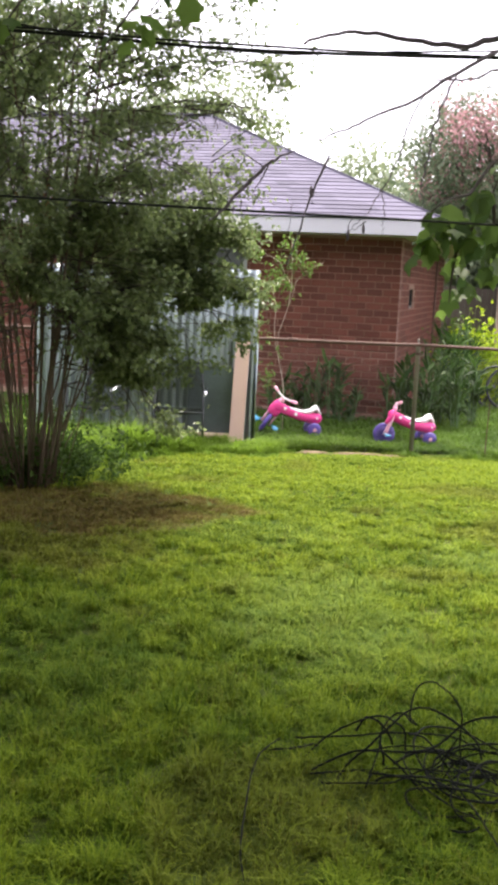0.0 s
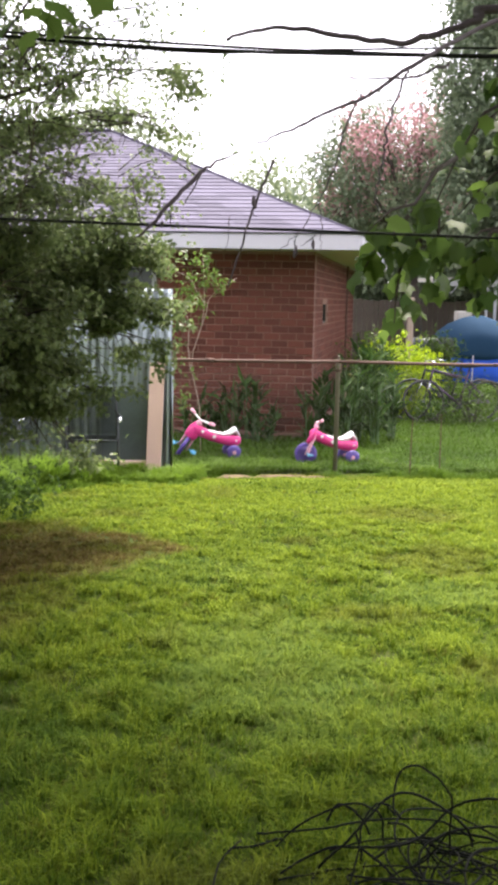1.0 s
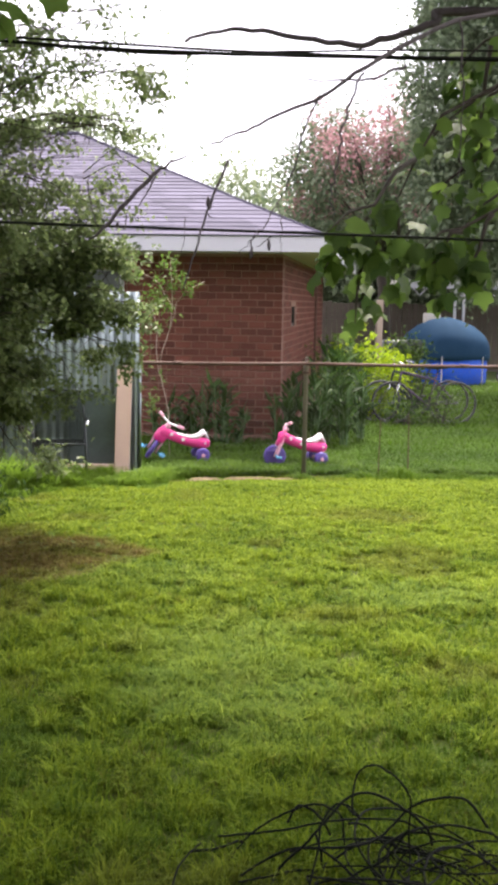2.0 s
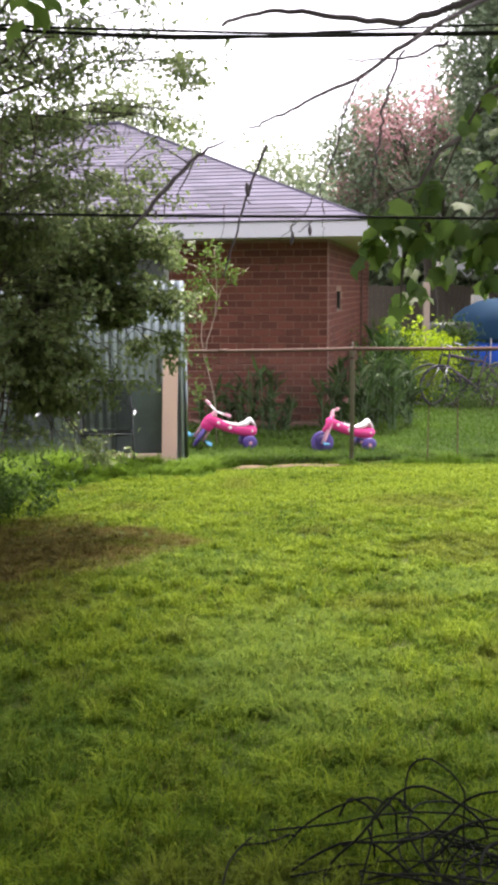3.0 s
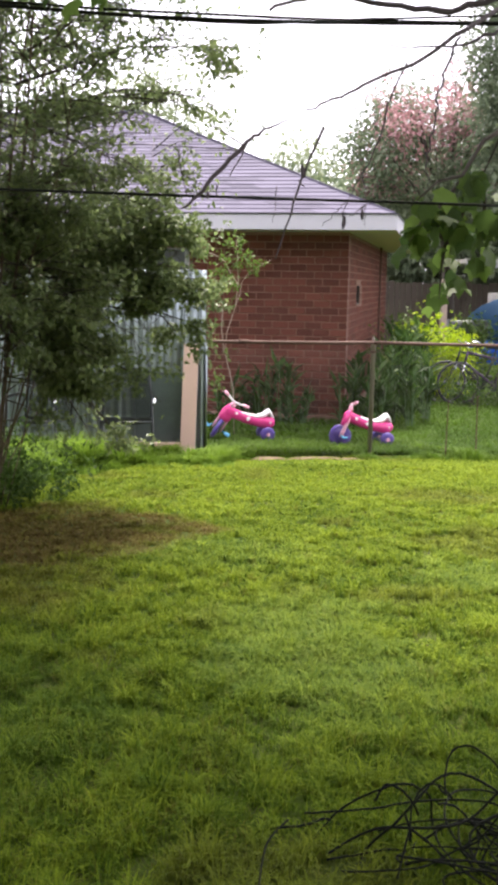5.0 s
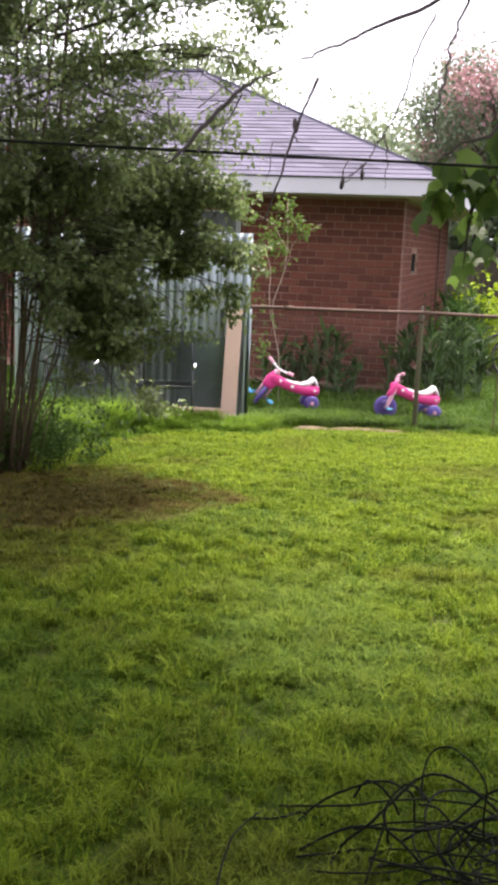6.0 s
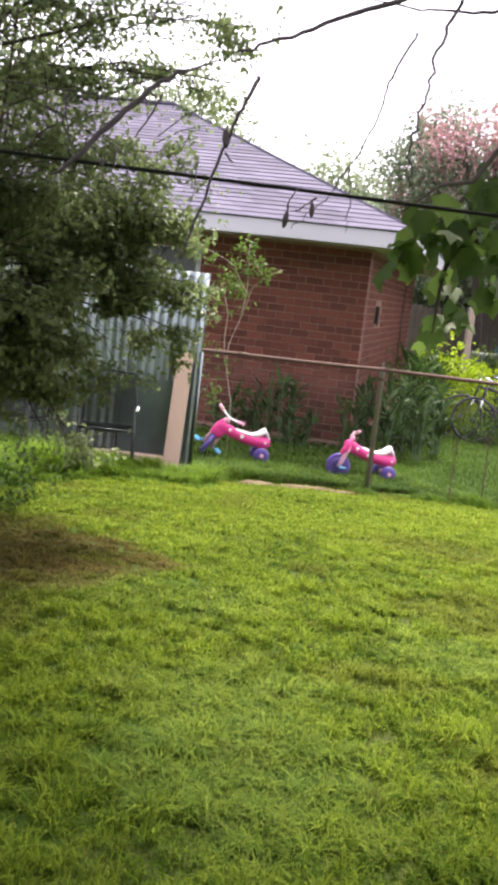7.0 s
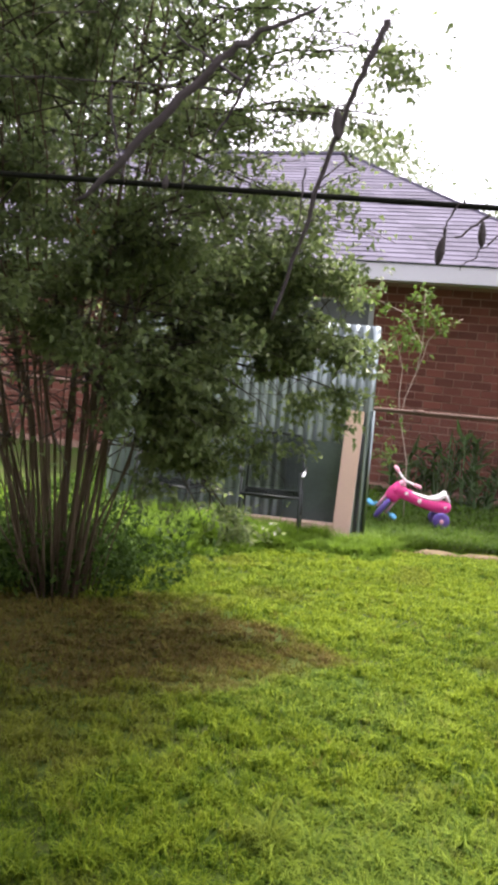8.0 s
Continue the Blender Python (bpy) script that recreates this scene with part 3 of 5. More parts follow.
# ---- chain-link fence ----
def build_fence():
    f = thing("chain_link_fence", "low rusty chain-link fence with pipe rail along the lawn", "fence", at=pose(0, 11.0, -0.026))
    xs = [-7.0, -4.0, -1.0, 2.0, 5.0, 8.0]
    for x in xs:
        post = part("post", Geo().lathe([(0.024, -0.1), (0.024, 1.10), (0.028, 1.105), (0.028, 1.12), (0.02, 1.125), (0.02, 1.13)], 10, pose(x, 0.028, 0)), GREY_PIPE, f, "weathered steel post", smooth=True)
        part("cap", Geo().lathe([(0.026, 1.10), (0.03, 1.115), (0.026, 1.13), (0.012, 1.17), (0.008, 1.19), (0.012, 1.2), (0.004, 1.215)], 10, pose(x, 0.028, 0)), GREY_PIPE, post, smooth=True)
        part("clamp", Geo().lathe([(0.029, 1.045), (0.032, 1.05), (0.032, 1.065), (0.029, 1.07)], 10, pose(x, 0.028, 0)), RUST, post)
    rng = random.Random(3)
    for a, b in zip(xs[:-1], xs[1:]):
        pts = [(a + (b - a) * i / 8, 0.0, 1.15 - 0.012 * math.sin(math.pi * i / 8) + rng.uniform(-1, 1) * 0.002) for i in range(9)]
        part("rail", Geo().tube(pts, 0.018, 8), RUST, f, "rust-brown top rail", smooth=True)
        part("sleeve", Geo().tube([(a + 1.62, 0, 1.142), (a + 1.72, 0, 1.142)], 0.0215, 8), RUST, f, smooth=True)
    # woven wire: each strand runs down in a zigzag and hooks its neighbour
    p = 0.055
    for lo, hi in ((0.3, 8.0), (-7.0, -2.1)):
        g = Geo()
        for k in range(int((hi - lo) / p)):
            x = lo + k * p
            pts = [(x + (p / 2 if i % 2 else -p / 2) * 1.0, -0.022 + (0.003 if i % 2 else -0.003), -0.03 + 0.0285 * i) for i in range(42)]
            g.tube(pts, 0.0016, 3)
        tagged(part("chain_link_mesh", g, WIRE, f), kind="stuff")
    return f


build_fence()


def build_stake(x, h, lean):
    s = part("stake", Geo().tube([(0, 0, -0.08), (lean * 0.5, 0.004, h * 0.5), (lean, 0, h)], [0.007, 0.006, 0.005], 6), RUST)
    s.matrix_basis = pose(x, 10.96, -0.06)
    return tagged(s, "thin rusted stake standing in the fence weeds", "stake", "fence stakes")


build_stake(2.78, 0.62, 0.01)
build_stake(3.1, 0.66, -0.01)


# ---- corrugated sheet fence ----
def corrugated(x0, x1, y, z0, z1, wave=0.084, amp=0.014):
    g = Geo()
    n = int((x1 - x0) / wave * 8)
    top = []
    for i in range(n + 1):
        x = x0 + (x1 - x0) * i / n
        dy = amp * math.cos(2 * math.pi * (x - x0) / wave)
        top.append((x, y + dy))
    vs = [(px, py, z) for z in (z0, z0 + (z1 - z0) * 0.35, z0 + (z1 - z0) * 0.7, z1) for px, py in top] + [(px, py + 0.002, z) for z in (z0, z1) for px, py in top]
    k = n + 1
    fs = [(r * k + i, r * k + i + 1, (r + 1) * k + i + 1, (r + 1) * k + i) for r in range(3) for i in range(n)]
    fs += [(5 * k + i, 5 * k + i + 1, 4 * k + i + 1, 4 * k + i) for i in range(n)] + [(3 * k + i, 3 * k + i + 1, 5 * k + i + 1, 5 * k + i) for i in range(n)]
    return g.add(vs, fs)


def build_sheets():
    s = thing("corrugated_fence", "tall screen of galvanised corrugated metal sheets on the fence", "metal fence", at=pose(0, 10.9, 0))
    rng = random.Random(8)
    for x0, x1, z1, dy in ((-2.06, -1.27, 1.80, 0.0), (-1.31, -0.52, 1.81, -0.012), (-0.56, 0.285, 1.825, 0.0)):
        part("metal_sheet", corrugated(x0, x1, dy, -0.06, z1), GALV, s, smooth=True)
    part("flat_panel", Geo().box(-0.42, -0.034, 0.06, 0.10, -0.03, 0.80, c=0.001), PANEL, s, "dull flat sheet over the corrugations")
    part("batten", Geo().box(-2.06, 0.02, 0.9, 0.27, 0.05, 0.98, c=0.004), FENCE_WOOD, s)
    part("edge_strip", Geo().tube([(0.29, 0.0, 0.0), (0.29, 0.0, 1.10)], 0.013, 8), GALV, s, smooth=True)
    return s


build_sheets()


def build_boards():
    b = part("leaning_board", Geo().box(-0.075, -0.011, 0, 0.075, 0.011, 1.15, c=0.003), PEACH)
    b.matrix_basis = pose(0.108, 10.72, -0.05, -6.5, 1.6, 0)
    tagged(b, "peach painted plank leaning upright against the metal sheets", "board")
    b = part("low_board", Geo().box(-0.62, -0.05, 0, 0.62, 0.05, 0.115, c=0.004), PEACH)
    b.matrix_basis = pose(-0.57, 10.79, -0.015, 3, 0, 0)
    tagged(b, "peach painted beam lying along the foot of the metal sheets", "board")


build_boards()


# ---- toys ----
def build_ride_on(at, steer, leaned=0.0):
    """Three-wheeled ride-on toy, heading along +x; steer turns its front assembly."""
    t = thing("ride_on_toy", "pink plastic ride-on tricycle with white seat and purple wheels", "ride-on toy", "pink ride-on toys", at=at)

    def ring(x, zc, w, h):
        return [(x, math.copysign(abs(math.cos(a)) ** 0.7, math.cos(a)) * w, zc + math.copysign(abs(math.sin(a)) ** 0.7, math.sin(a)) * h) for a in [2 * math.pi * i / 12 for i in range(12)]]

    part("body", Geo().loft([ring(*r) for r in ((0.235, 0.335, 0.02, 0.035), (0.205, 0.335, 0.042, 0.06), (0.13, 0.312, 0.055, 0.062), (0.04, 0.268, 0.06, 0.058), (-0.06, 0.232, 0.066, 0.054), (-0.15, 0.212, 0.08, 0.058), (-0.23, 0.204, 0.09, 0.066), (-0.30, 0.205, 0.085, 0.056), (-0.33, 0.205, 0.05, 0.034))]), PINK, t, "hot pink moulded body", smooth=True)
    part("seat", Geo().loft([ring(*r) for r in ((0.07, 0.325, 0.02, 0.006), (0.04, 0.318, 0.042, 0.012), (-0.05, 0.29, 0.055, 0.016), (-0.13, 0.275, 0.062, 0.018), (-0.20, 0.285, 0.066, 0.03), (-0.245, 0.315, 0.062, 0.036), (-0.27, 0.33, 0.05, 0.03), (-0.30, 0.285, 0.05, 0.03), (-0.325, 0.25, 0.03, 0.012))]), WHITE_PLASTIC, t, "white moulded seat", smooth=True)
    for s in (1, -1):
        w = part("rear_wheel", Geo().lathe([(0.03, -0.028), (0.066, -0.028), (0.08, -0.018), (0.082, 0), (0.08, 0.018), (0.066, 0.028), (0.03, 0.028)], 20, pose(-0.235, s * 0.115, 0.082, 90, 0, 0)), PURPLE, t, smooth=True)
        part("hub", Geo().lathe([(0.012, -0.036), (0.022, -0.03), (0.022, 0.03), (0.012, 0.036)], 10, pose(-0.235, s * 0.115, 0.082, 90, 0, 0)), ROSE, w, "rose hub")
        for k, (fx, fz, r) in enumerate(((0.11, 0.315, 0.02), (-0.02, 0.255, 0.024), (-0.27, 0.21, 0.015))):
            part("flower_mark", Geo().lathe([(0.001, 0), (r, 0.0), (r * 0.9, 0.003), (0.001, 0.004)], 5, Matrix.Translation((fx, s * (0.054, 0.064, 0.087)[k], fz)) @ pose(0, 0, 0, -90 * s, 0, 0)), WHITE_PLASTIC, t, "white flower decal")
    # steering head: origin on the steering axis
    head = part("fork", Geo(), ROSE, t, "rose fork with handlebar column")
    g = Geo()
    for s in (1, -1):
        g.loft([[(x + a * 0.022, s * (0.052 + b * 0.012), z) for a, b in ((-1, -1), (1, -1), (1, 1), (-1, 1))] for x, z in ((0.0, 0.30), (0.02, 0.25), (0.055, 0.18), (0.085, 0.11))])
    g.box(-0.025, -0.065, 0.29, 0.028, 0.065, 0.335, c=0.008)
    g.tube([(-0.004, 0, 0.30), (-0.03, 0, 0.40), (-0.042, 0, 0.45)], [0.024, 0.02, 0.024], 10)
    g.box(-0.06, -0.035, 0.395, -0.02, 0.035, 0.425, c=0.008)
    part("front_shroud", Geo().loft([[(x + a * w, b * v, z) for a, b in ((-1, -0.7), (-0.6, -1), (0.6, -1), (1, -0.7), (1, 0.7), (0.6, 1), (-0.6, 1), (-1, 0.7))] for x, z, w, v in ((0.05, 0.235, 0.02, 0.05), (0.035, 0.265, 0.034, 0.07), (0.01, 0.31, 0.036, 0.074), (-0.012, 0.36, 0.03, 0.06), (-0.028, 0.40, 0.018, 0.04))]), PINK, head, "hot pink front shroud", smooth=True)
    head.data = g.mesh("fork", True)
    head.data.materials.append(ROSE)
    pivot = Matrix.Translation((0.195, 0, 0.33))
    rake = Vector((-math.sin(radians(35)), 0, math.cos(radians(35))))
    head.matrix_basis = pivot @ Matrix.Rotation(radians(steer), 4, rake) @ Matrix.Translation((0, 0, -0.33))
    wheel = part("front_wheel", Geo().lathe([(0.08, -0.022), (0.104, -0.022), (0.121, -0.014), (0.124, 0), (0.121, 0.014), (0.104, 0.022), (0.08, 0.022)], 26, pose(0.085, 0, 0.124, 90, 0, 0)), PURPLE, head, "purple front wheel", smooth=True)
    g = Geo().lathe([(0.088, -0.022), (0.104, -0.022), (0.121, -0.014), (0.124, 0), (0.121, 0.014), (0.104, 0.022), (0.088, 0.022), (0.088, -0.022)], 26, pose(0.085, 0, 0.124, 90, 0, 0))
    wheel.data = g.mesh("front_wheel", True)
    for i in range(6):
        part("spoke", Geo().box(-0.009, -0.01, 0.01, 0.009, 0.01, 0.092, Matrix.Translation((0.085, 0, 0.124)) @ pose(0, 0, 0, 0, 60 * i, 0), c=0.003), SPOKE_BLUE, wheel, "blue-violet spoke")
    wheel.data.materials.append(PURPLE)
    bar = part("handlebar", Geo().tube([(-0.075, -0.135, 0.475), (-0.055, -0.06, 0.462), (-0.042, 0, 0.455), (-0.055, 0.06, 0.462), (-0.075, 0.135, 0.475)], 0.011, 8), WHITE_PLASTIC, head, "white handlebar", smooth=True)
    for s in (1, -1):
        g = Geo().tube([(-0.064, s * 0.095, 0.468), (-0.075, s * 0.135, 0.475), (-0.082, s * 0.165, 0.478)], [0.017, 0.019, 0.016], 8)
        part("grip", g, ROSE, head, "pale rose grip", smooth=True)
        g = Geo().tube([(0.085, s * 0.06, 0.124), (0.085, s * 0.085, 0.124), (0.085 - s * 0.03, s * 0.085, 0.10), (0.085 - s * 0.03, s * 0.10, 0.10)], 0.008, 6)
        g.box(0.055 - s * 0.03, s * 0.13 - 0.032, 0.088, 0.115 - s * 0.03, s * 0.13 + 0.032, 0.112, c=0.006)
        part("pedal", g, SKYBLUE, head, "sky blue pedal")
    return t


build_ride_on(pose(0.73, 11.93, BACK + 0.01, 0, 0, 190), 74)
build_ride_on(pose(2.03, 11.69, BACK, 0, 0, 195), -17)


# ---- patio chairs ----
def build_chair(at):
    c = thing("patio_chair", "dark metal mesh patio armchair standing by the metal sheets", "chair", "patio chairs", at=at)
    for x in (-1, 1):
        for y0, y1, z in ((-0.22, -0.26, 0.63), (0.2, 0.25, 0.42)):
            part("leg", Geo().tube([(x * 0.25, y1, 0.0), (x * 0.245, y0, 0.30), (x * 0.24, y0, z)], 0.0115, 7), DARK_METAL, c, smooth=True)
        part("armrest", Geo().tube([(x * 0.25, 0.24, 0.60), (x * 0.265, 0.05, 0.635), (x * 0.265, -0.18, 0.63), (x * 0.255, -0.245, 0.60)], [0.012, 0.017, 0.017, 0.012], 8), CHROME if x > 0 else DARK_METAL, c, "armrest in bright bare metal" if x > 0 else "", smooth=True)
        part("back_post", Geo().tube([(x * 0.235, 0.20, 0.40), (x * 0.235, 0.25, 0.62), (x * 0.22, 0.30, 0.84)], 0.011, 7), DARK_METAL, c, smooth=True)
    part("top_rail", Geo().tube([(-0.22, 0.30, 0.84), (-0.19, 0.305, 0.875), (0.0, 0.308, 0.885), (0.19, 0.305, 0.875), (0.22, 0.30, 0.84)], 0.011, 7), DARK_METAL, c, smooth=True)
    g = Geo()
    for i in range(29):
        x = -0.21 + 0.42 * i / 28
        g.tube([(x, 0.205, 0.42), (x, 0.255, 0.62), (x * 0.95, 0.303, 0.87)], 0.003, 4)
    for i in range(25):
        z = 0.44 + 0.0172 * i
        g.tube([(-0.23, 0.212 + (z - 0.42) * 0.22, z), (0.23, 0.212 + (z - 0.42) * 0.22, z)], 0.003, 4)
    part("back_mesh", g, DARK_METAL, c)
    part("seat_rim", Geo().tube([(-0.235, -0.23, 0.42), (0.235, -0.23, 0.42), (0.235, 0.21, 0.40), (-0.235, 0.21, 0.40)], 0.011, 7, closed=True), DARK_METAL, c, smooth=True)
    g = Geo()
    for i in range(18):
        x = -0.22 + 0.44 * i / 17
        g.tube([(x, -0.23, 0.42), (x, 0.0, 0.395), (x, 0.21, 0.40)], 0.0035, 4)
    for i in range(14):
        y = -0.21 + 0.41 * i / 13
        g.tube([(-0.235, y, 0.41), (0, y, 0.392), (0.235, y, 0.41)], 0.0035, 4)
    part("seat_mesh", g, DARK_METAL, c)
    for x in (-1, 1):
        part("stretcher", Geo().tube([(x * 0.246, -0.235, 0.2), (x * 0.246, 0.22, 0.2)], 0.008, 6), DARK_METAL, c)
    return c


build_chair(pose(-0.47, 10.42, ground_z(10.42), 0, 0, 4))
build_chair(pose(-1.3, 10.38, ground_z(10.38), 0, 0, -14))


# ---- plants ----
def foliage_mesh(name, pos, out, length, width, rng, tint, fold=0.25, droop=0.35):
    v, t = leaf_arrays(pos, out, length, width, rng, fold, droop)
    return mesh_np(name, v, t, tint=np.repeat(np.clip(tint, 0, 1), 5))


def twig_leaves(ends, rng, per, spread, up=0.2):
    """Leaf places and directions along twigs; ends: (root, tip) pairs."""
    a = np.repeat(np.array([e[0] for e in ends]), per, axis=0)
    b = np.repeat(np.array([e[1] for e in ends]), per, axis=0)
    u = 0.15 + 0.9 * rng.random((len(a), 1))
    pos = a + (b - a) * u + rng.normal(size=a.shape) * spread
    out = unit(b - a) * 0.5 + rng.normal(size=a.shape) * 0.7 + np.array([0, 0, up])
    return pos, out


def build_left_shrub():
    """Many-stemmed shrub tree beside the lawn, with dense small leaves and low hanging sprays."""
    rng, rnd = np.random.default_rng(31), random.Random(31)
    base = Vector((-1.36, 7.75, ground_z(7.75)))
    tree = thing("shrub_tree", "tall many-stemmed shrub tree with dense small dark green leaves", "tree")
    ends, twigs = [], Geo()
    for k in range(52):
        a = 2 * math.pi * k / 52 + rnd.uniform(-0.2, 0.2)
        r0 = rnd.uniform(0.03, 0.26)
        foot = base + Vector((math.cos(a) * r0, math.sin(a) * r0 * 0.7, -0.05))
        reach, high = rnd.uniform(0.25, 1.9), rnd.uniform(2.6, 5.6)
        pts = []
        for i in range(9):
            u = i / 8
            wob = Vector((rnd.uniform(-1, 1), rnd.uniform(-1, 1), 0)) * (0.028 + 0.07 * u)
            pts.append(foot + Vector((math.cos(a) * reach * u ** 1.15, math.sin(a) * reach * u ** 1.15, high * u)) + wob)
        thick = rnd.choice([0.005, 0.006, 0.008, 0.011, 0.016]) * rnd.uniform(0.85, 1.15)
        rs = [thick * (1 - 0.8 * i / 8) for i in range(9)]
        part("stem", Geo().tube(pts, rs, 6), SHRUB_BARK, tree, smooth=True)
        for j in range(22):
            u = rnd.uniform(0.24, 1.0)
            i = min(int(u * 8), 7)
            root = pts[i].lerp(pts[i + 1], u * 8 - i)
            w = a + rnd.uniform(-1.5, 1.5)
            ln = rnd.uniform(0.3, 0.8)
            d = Vector((math.cos(w), math.sin(w), rnd.uniform(-0.45, 0.6))).normalized()
            tip = root + d * ln
            twigs.tube([root, root + d * ln * 0.5 + Vector((0, 0, 0.03)), tip], [0.006, 0.004, 0.002], 3)
            ends.append((root, tip))
    # sprays that reach out over the lawn and towards the metal sheets
    sprays = [((-1.0, 7.7, 1.4), (0.05, 7.95, 1.45)), ((-1.0, 7.75, 1.55), (0.36, 8.1, 1.36)), ((-1.1, 7.6, 1.3), (-0.35, 7.4, 1.2)), ((-1.0, 7.8, 1.6), (0.3, 8.0, 1.72)), ((-1.0, 7.8, 1.7), (0.42, 8.0, 1.62)),
              ((-0.9, 7.7, 1.1), (-0.3, 7.8, 0.6)), ((-1.0, 7.7, 1.9), (0.2, 7.9, 2.1)), ((-1.0, 7.7, 1.2), (-0.15, 7.7, 1.05)),
              ((-1.2, 7.4, 1.4), (-0.8, 6.9, 1.3)), ((-1.3, 7.4, 1.7), (-1.0, 6.8, 1.6)), ((-1.2, 7.8, 2.2), (0.1, 7.9, 2.5)), ((-1.2, 7.8, 2.6), (0.25, 7.8, 3.0)),
              ((-1.2, 7.7, 3.0), (0.1, 7.7, 3.6)), ((-1.2, 7.5, 2.0), (-0.5, 7.0, 2.1)), ((-1.0, 7.8, 3.0), (0.5, 7.9, 3.3)), ((-0.9, 7.8, 1.0), (-0.55, 7.9, 0.65)), ((-1.0, 7.8, 2.8), (0.45, 7.9, 2.95)),
              ((-1.0, 7.7, 1.5), (-0.2, 7.6, 1.35)), ((-0.9, 7.8, 1.75), (0.1, 7.9, 1.8)), ((-0.9, 7.7, 1.2), (-0.45, 7.7, 0.95)), ((-0.8, 7.8, 1.3), (-0.5, 7.75, 0.8)), ((-0.9, 7.9, 2.0), (0.25, 8.0, 1.95)),
              ((-1.4, 7.7, 2.4), (-1.9, 7.3, 2.9)), ((-1.4, 7.7, 2.8), (-2.0, 7.4, 3.3)), ((-1.3, 7.6, 2.9), (-1.5, 7.1, 3.3)), ((-1.4, 7.6, 2.2), (-1.9, 7.2, 2.4)), ((-1.3, 7.6, 3.1), (-1.05, 7.1, 3.35)), ((-1.5, 7.7, 3.1), (-2.1, 7.7, 3.5)),
              ((-1.4, 7.6, 1.75), (-1.75, 7.2, 1.7)), ((-1.3, 7.5, 1.8), (-1.2, 7.05, 1.72))]
    for s, e in sprays:
        s, e = Vector(s), Vector(e)
        mid = s.lerp(e, 0.5) + Vector((0, 0, 0.12))
        part("branch", Geo().tube([s, mid, e], [0.012, 0.008, 0.003], 5), BARK, tree, smooth=True)
        for j in range(26 if e.z > 1.1 else 16):
            u = rnd.uniform(0.15, 1.0)
            root = s.lerp(mid, u * 2) if u < 0.5 else mid.lerp(e, u * 2 - 1)
            tip = root + Vector((rnd.uniform(-0.5, 0.9), rnd.uniform(-1, 1), rnd.uniform(-1.1, 0.45))).normalized() * rnd.uniform(0.16, 0.34)
            twigs.tube([root, tip], [0.003, 0.0015], 3)
            ends.append((root, tip))
    tagged(part("twig_growth", twigs, BARK, tree), kind="stuff")
    pos, out = twig_leaves(ends, rng, 62, 0.045, 0.1)
    px, py, pz = pos.T
    # bare stems below, open layers in the middle, close above the stems, loose towards the lawn
    thin = np.where(px < -1.2, np.clip(0.7 + (pz - 2.0) * 0.5, 0.5, 1), np.clip(1.15 - np.abs(pz - 1.6) * 0.35, 0.3, 1.0))
    bare = (px < -0.9) & (pz < 1.5 + 0.25 * (soft_noise(px, py, 0.3, 19) - 0.5))
    layers = soft_noise(px + 0.6 * py, pz * 2.2, 0.26, 17) + 0.5 * (soft_noise(px - 0.5 * py, pz * 1.8, 0.11, 18) - 0.5)
    keep = (pz > 0.5) & ~(bare & (rng.random(len(pz)) > 0.06)) & (rng.random(len(pz)) < thin) & (layers > np.where(pz > 2.6, np.where(px < -1.25, 0.3, 0.4), np.where(px < -0.95, 0.32, 0.42)))
    pos, out = pos[keep], out[keep]
    n = len(pos)
    tint = rng.random(n) * 0.75 + 0.2 * (soft_noise(pos[:, 0], pos[:, 2], 0.4, 9) - 0.3)
    tagged(part("leaves", foliage_mesh("leaves", pos, out, (0.038 + 0.026 * rng.random(n)) * np.where(pos[:, 2] > 2.3, 0.85, 1.0), 0.022 + 0.015 * rng.random(n), rng, tint), BUSH_LEAF, tree), kind="stuff")
    # a withered spray
    m = 70
    spot = np.array([-1.18, 7.35, 2.2]) + rng.normal(size=(m, 3)) * np.array([0.08, 0.06, 0.05])
    tagged(part("withered_leaves", foliage_mesh("withered_leaves", spot, rng.normal(size=(m, 3)), 0.04 + 0.02 * rng.random(m), 0.02 + 0.01 * rng.random(m), rng, rng.random(m)), RUSTY_LEAF, tree, "withered orange-brown leaves"), kind="stuff")
    return tree


build_left_shrub()


def build_low_shrub():
    """Low growth round the foot of the shrub tree."""
    rng = np.random.default_rng(35)
    ends = []
    for k in range(55):
        x, y = -1.3 + rng.normal() * 0.32, 8.4 + rng.normal() * 0.35
        ends.append(((x, y, ground_z(y)), (x + rng.normal() * 0.08, y + rng.normal() * 0.08, ground_z(y) + 0.08 + 0.2 * rng.random())))
    for k in range(230):
        x, y = -1.75 + rng.normal() * 0.45, 8.45 + rng.normal() * 0.3
        ends.append(((x, y, ground_z(y)), (x + rng.normal() * 0.1, y + rng.normal() * 0.1, ground_z(y) + 0.15 + 0.4 * rng.random())))
    for k in range(110):
        x, y = -1.45 + rng.normal() * 0.2, 7.85 + rng.normal() * 0.17
        ends.append(((x, y, ground_z(y)), (x + rng.normal() * 0.08, y + rng.normal() * 0.08, ground_z(y) + 0.08 + 0.3 * rng.random())))
    pos, out = twig_leaves(ends, rng, 22, 0.035, 0.3)
    n = len(pos)
    ob = part("undergrowth", foliage_mesh("undergrowth", pos, out, 0.035 + 0.03 * rng.random(n), 0.018 + 0.014 * rng.random(n), rng, rng.random(n) * 0.6), WEED_LEAF)
    tagged(ob, "dark green weeds round the foot of the shrub", "weeds", kind="stuff")


build_low_shrub()


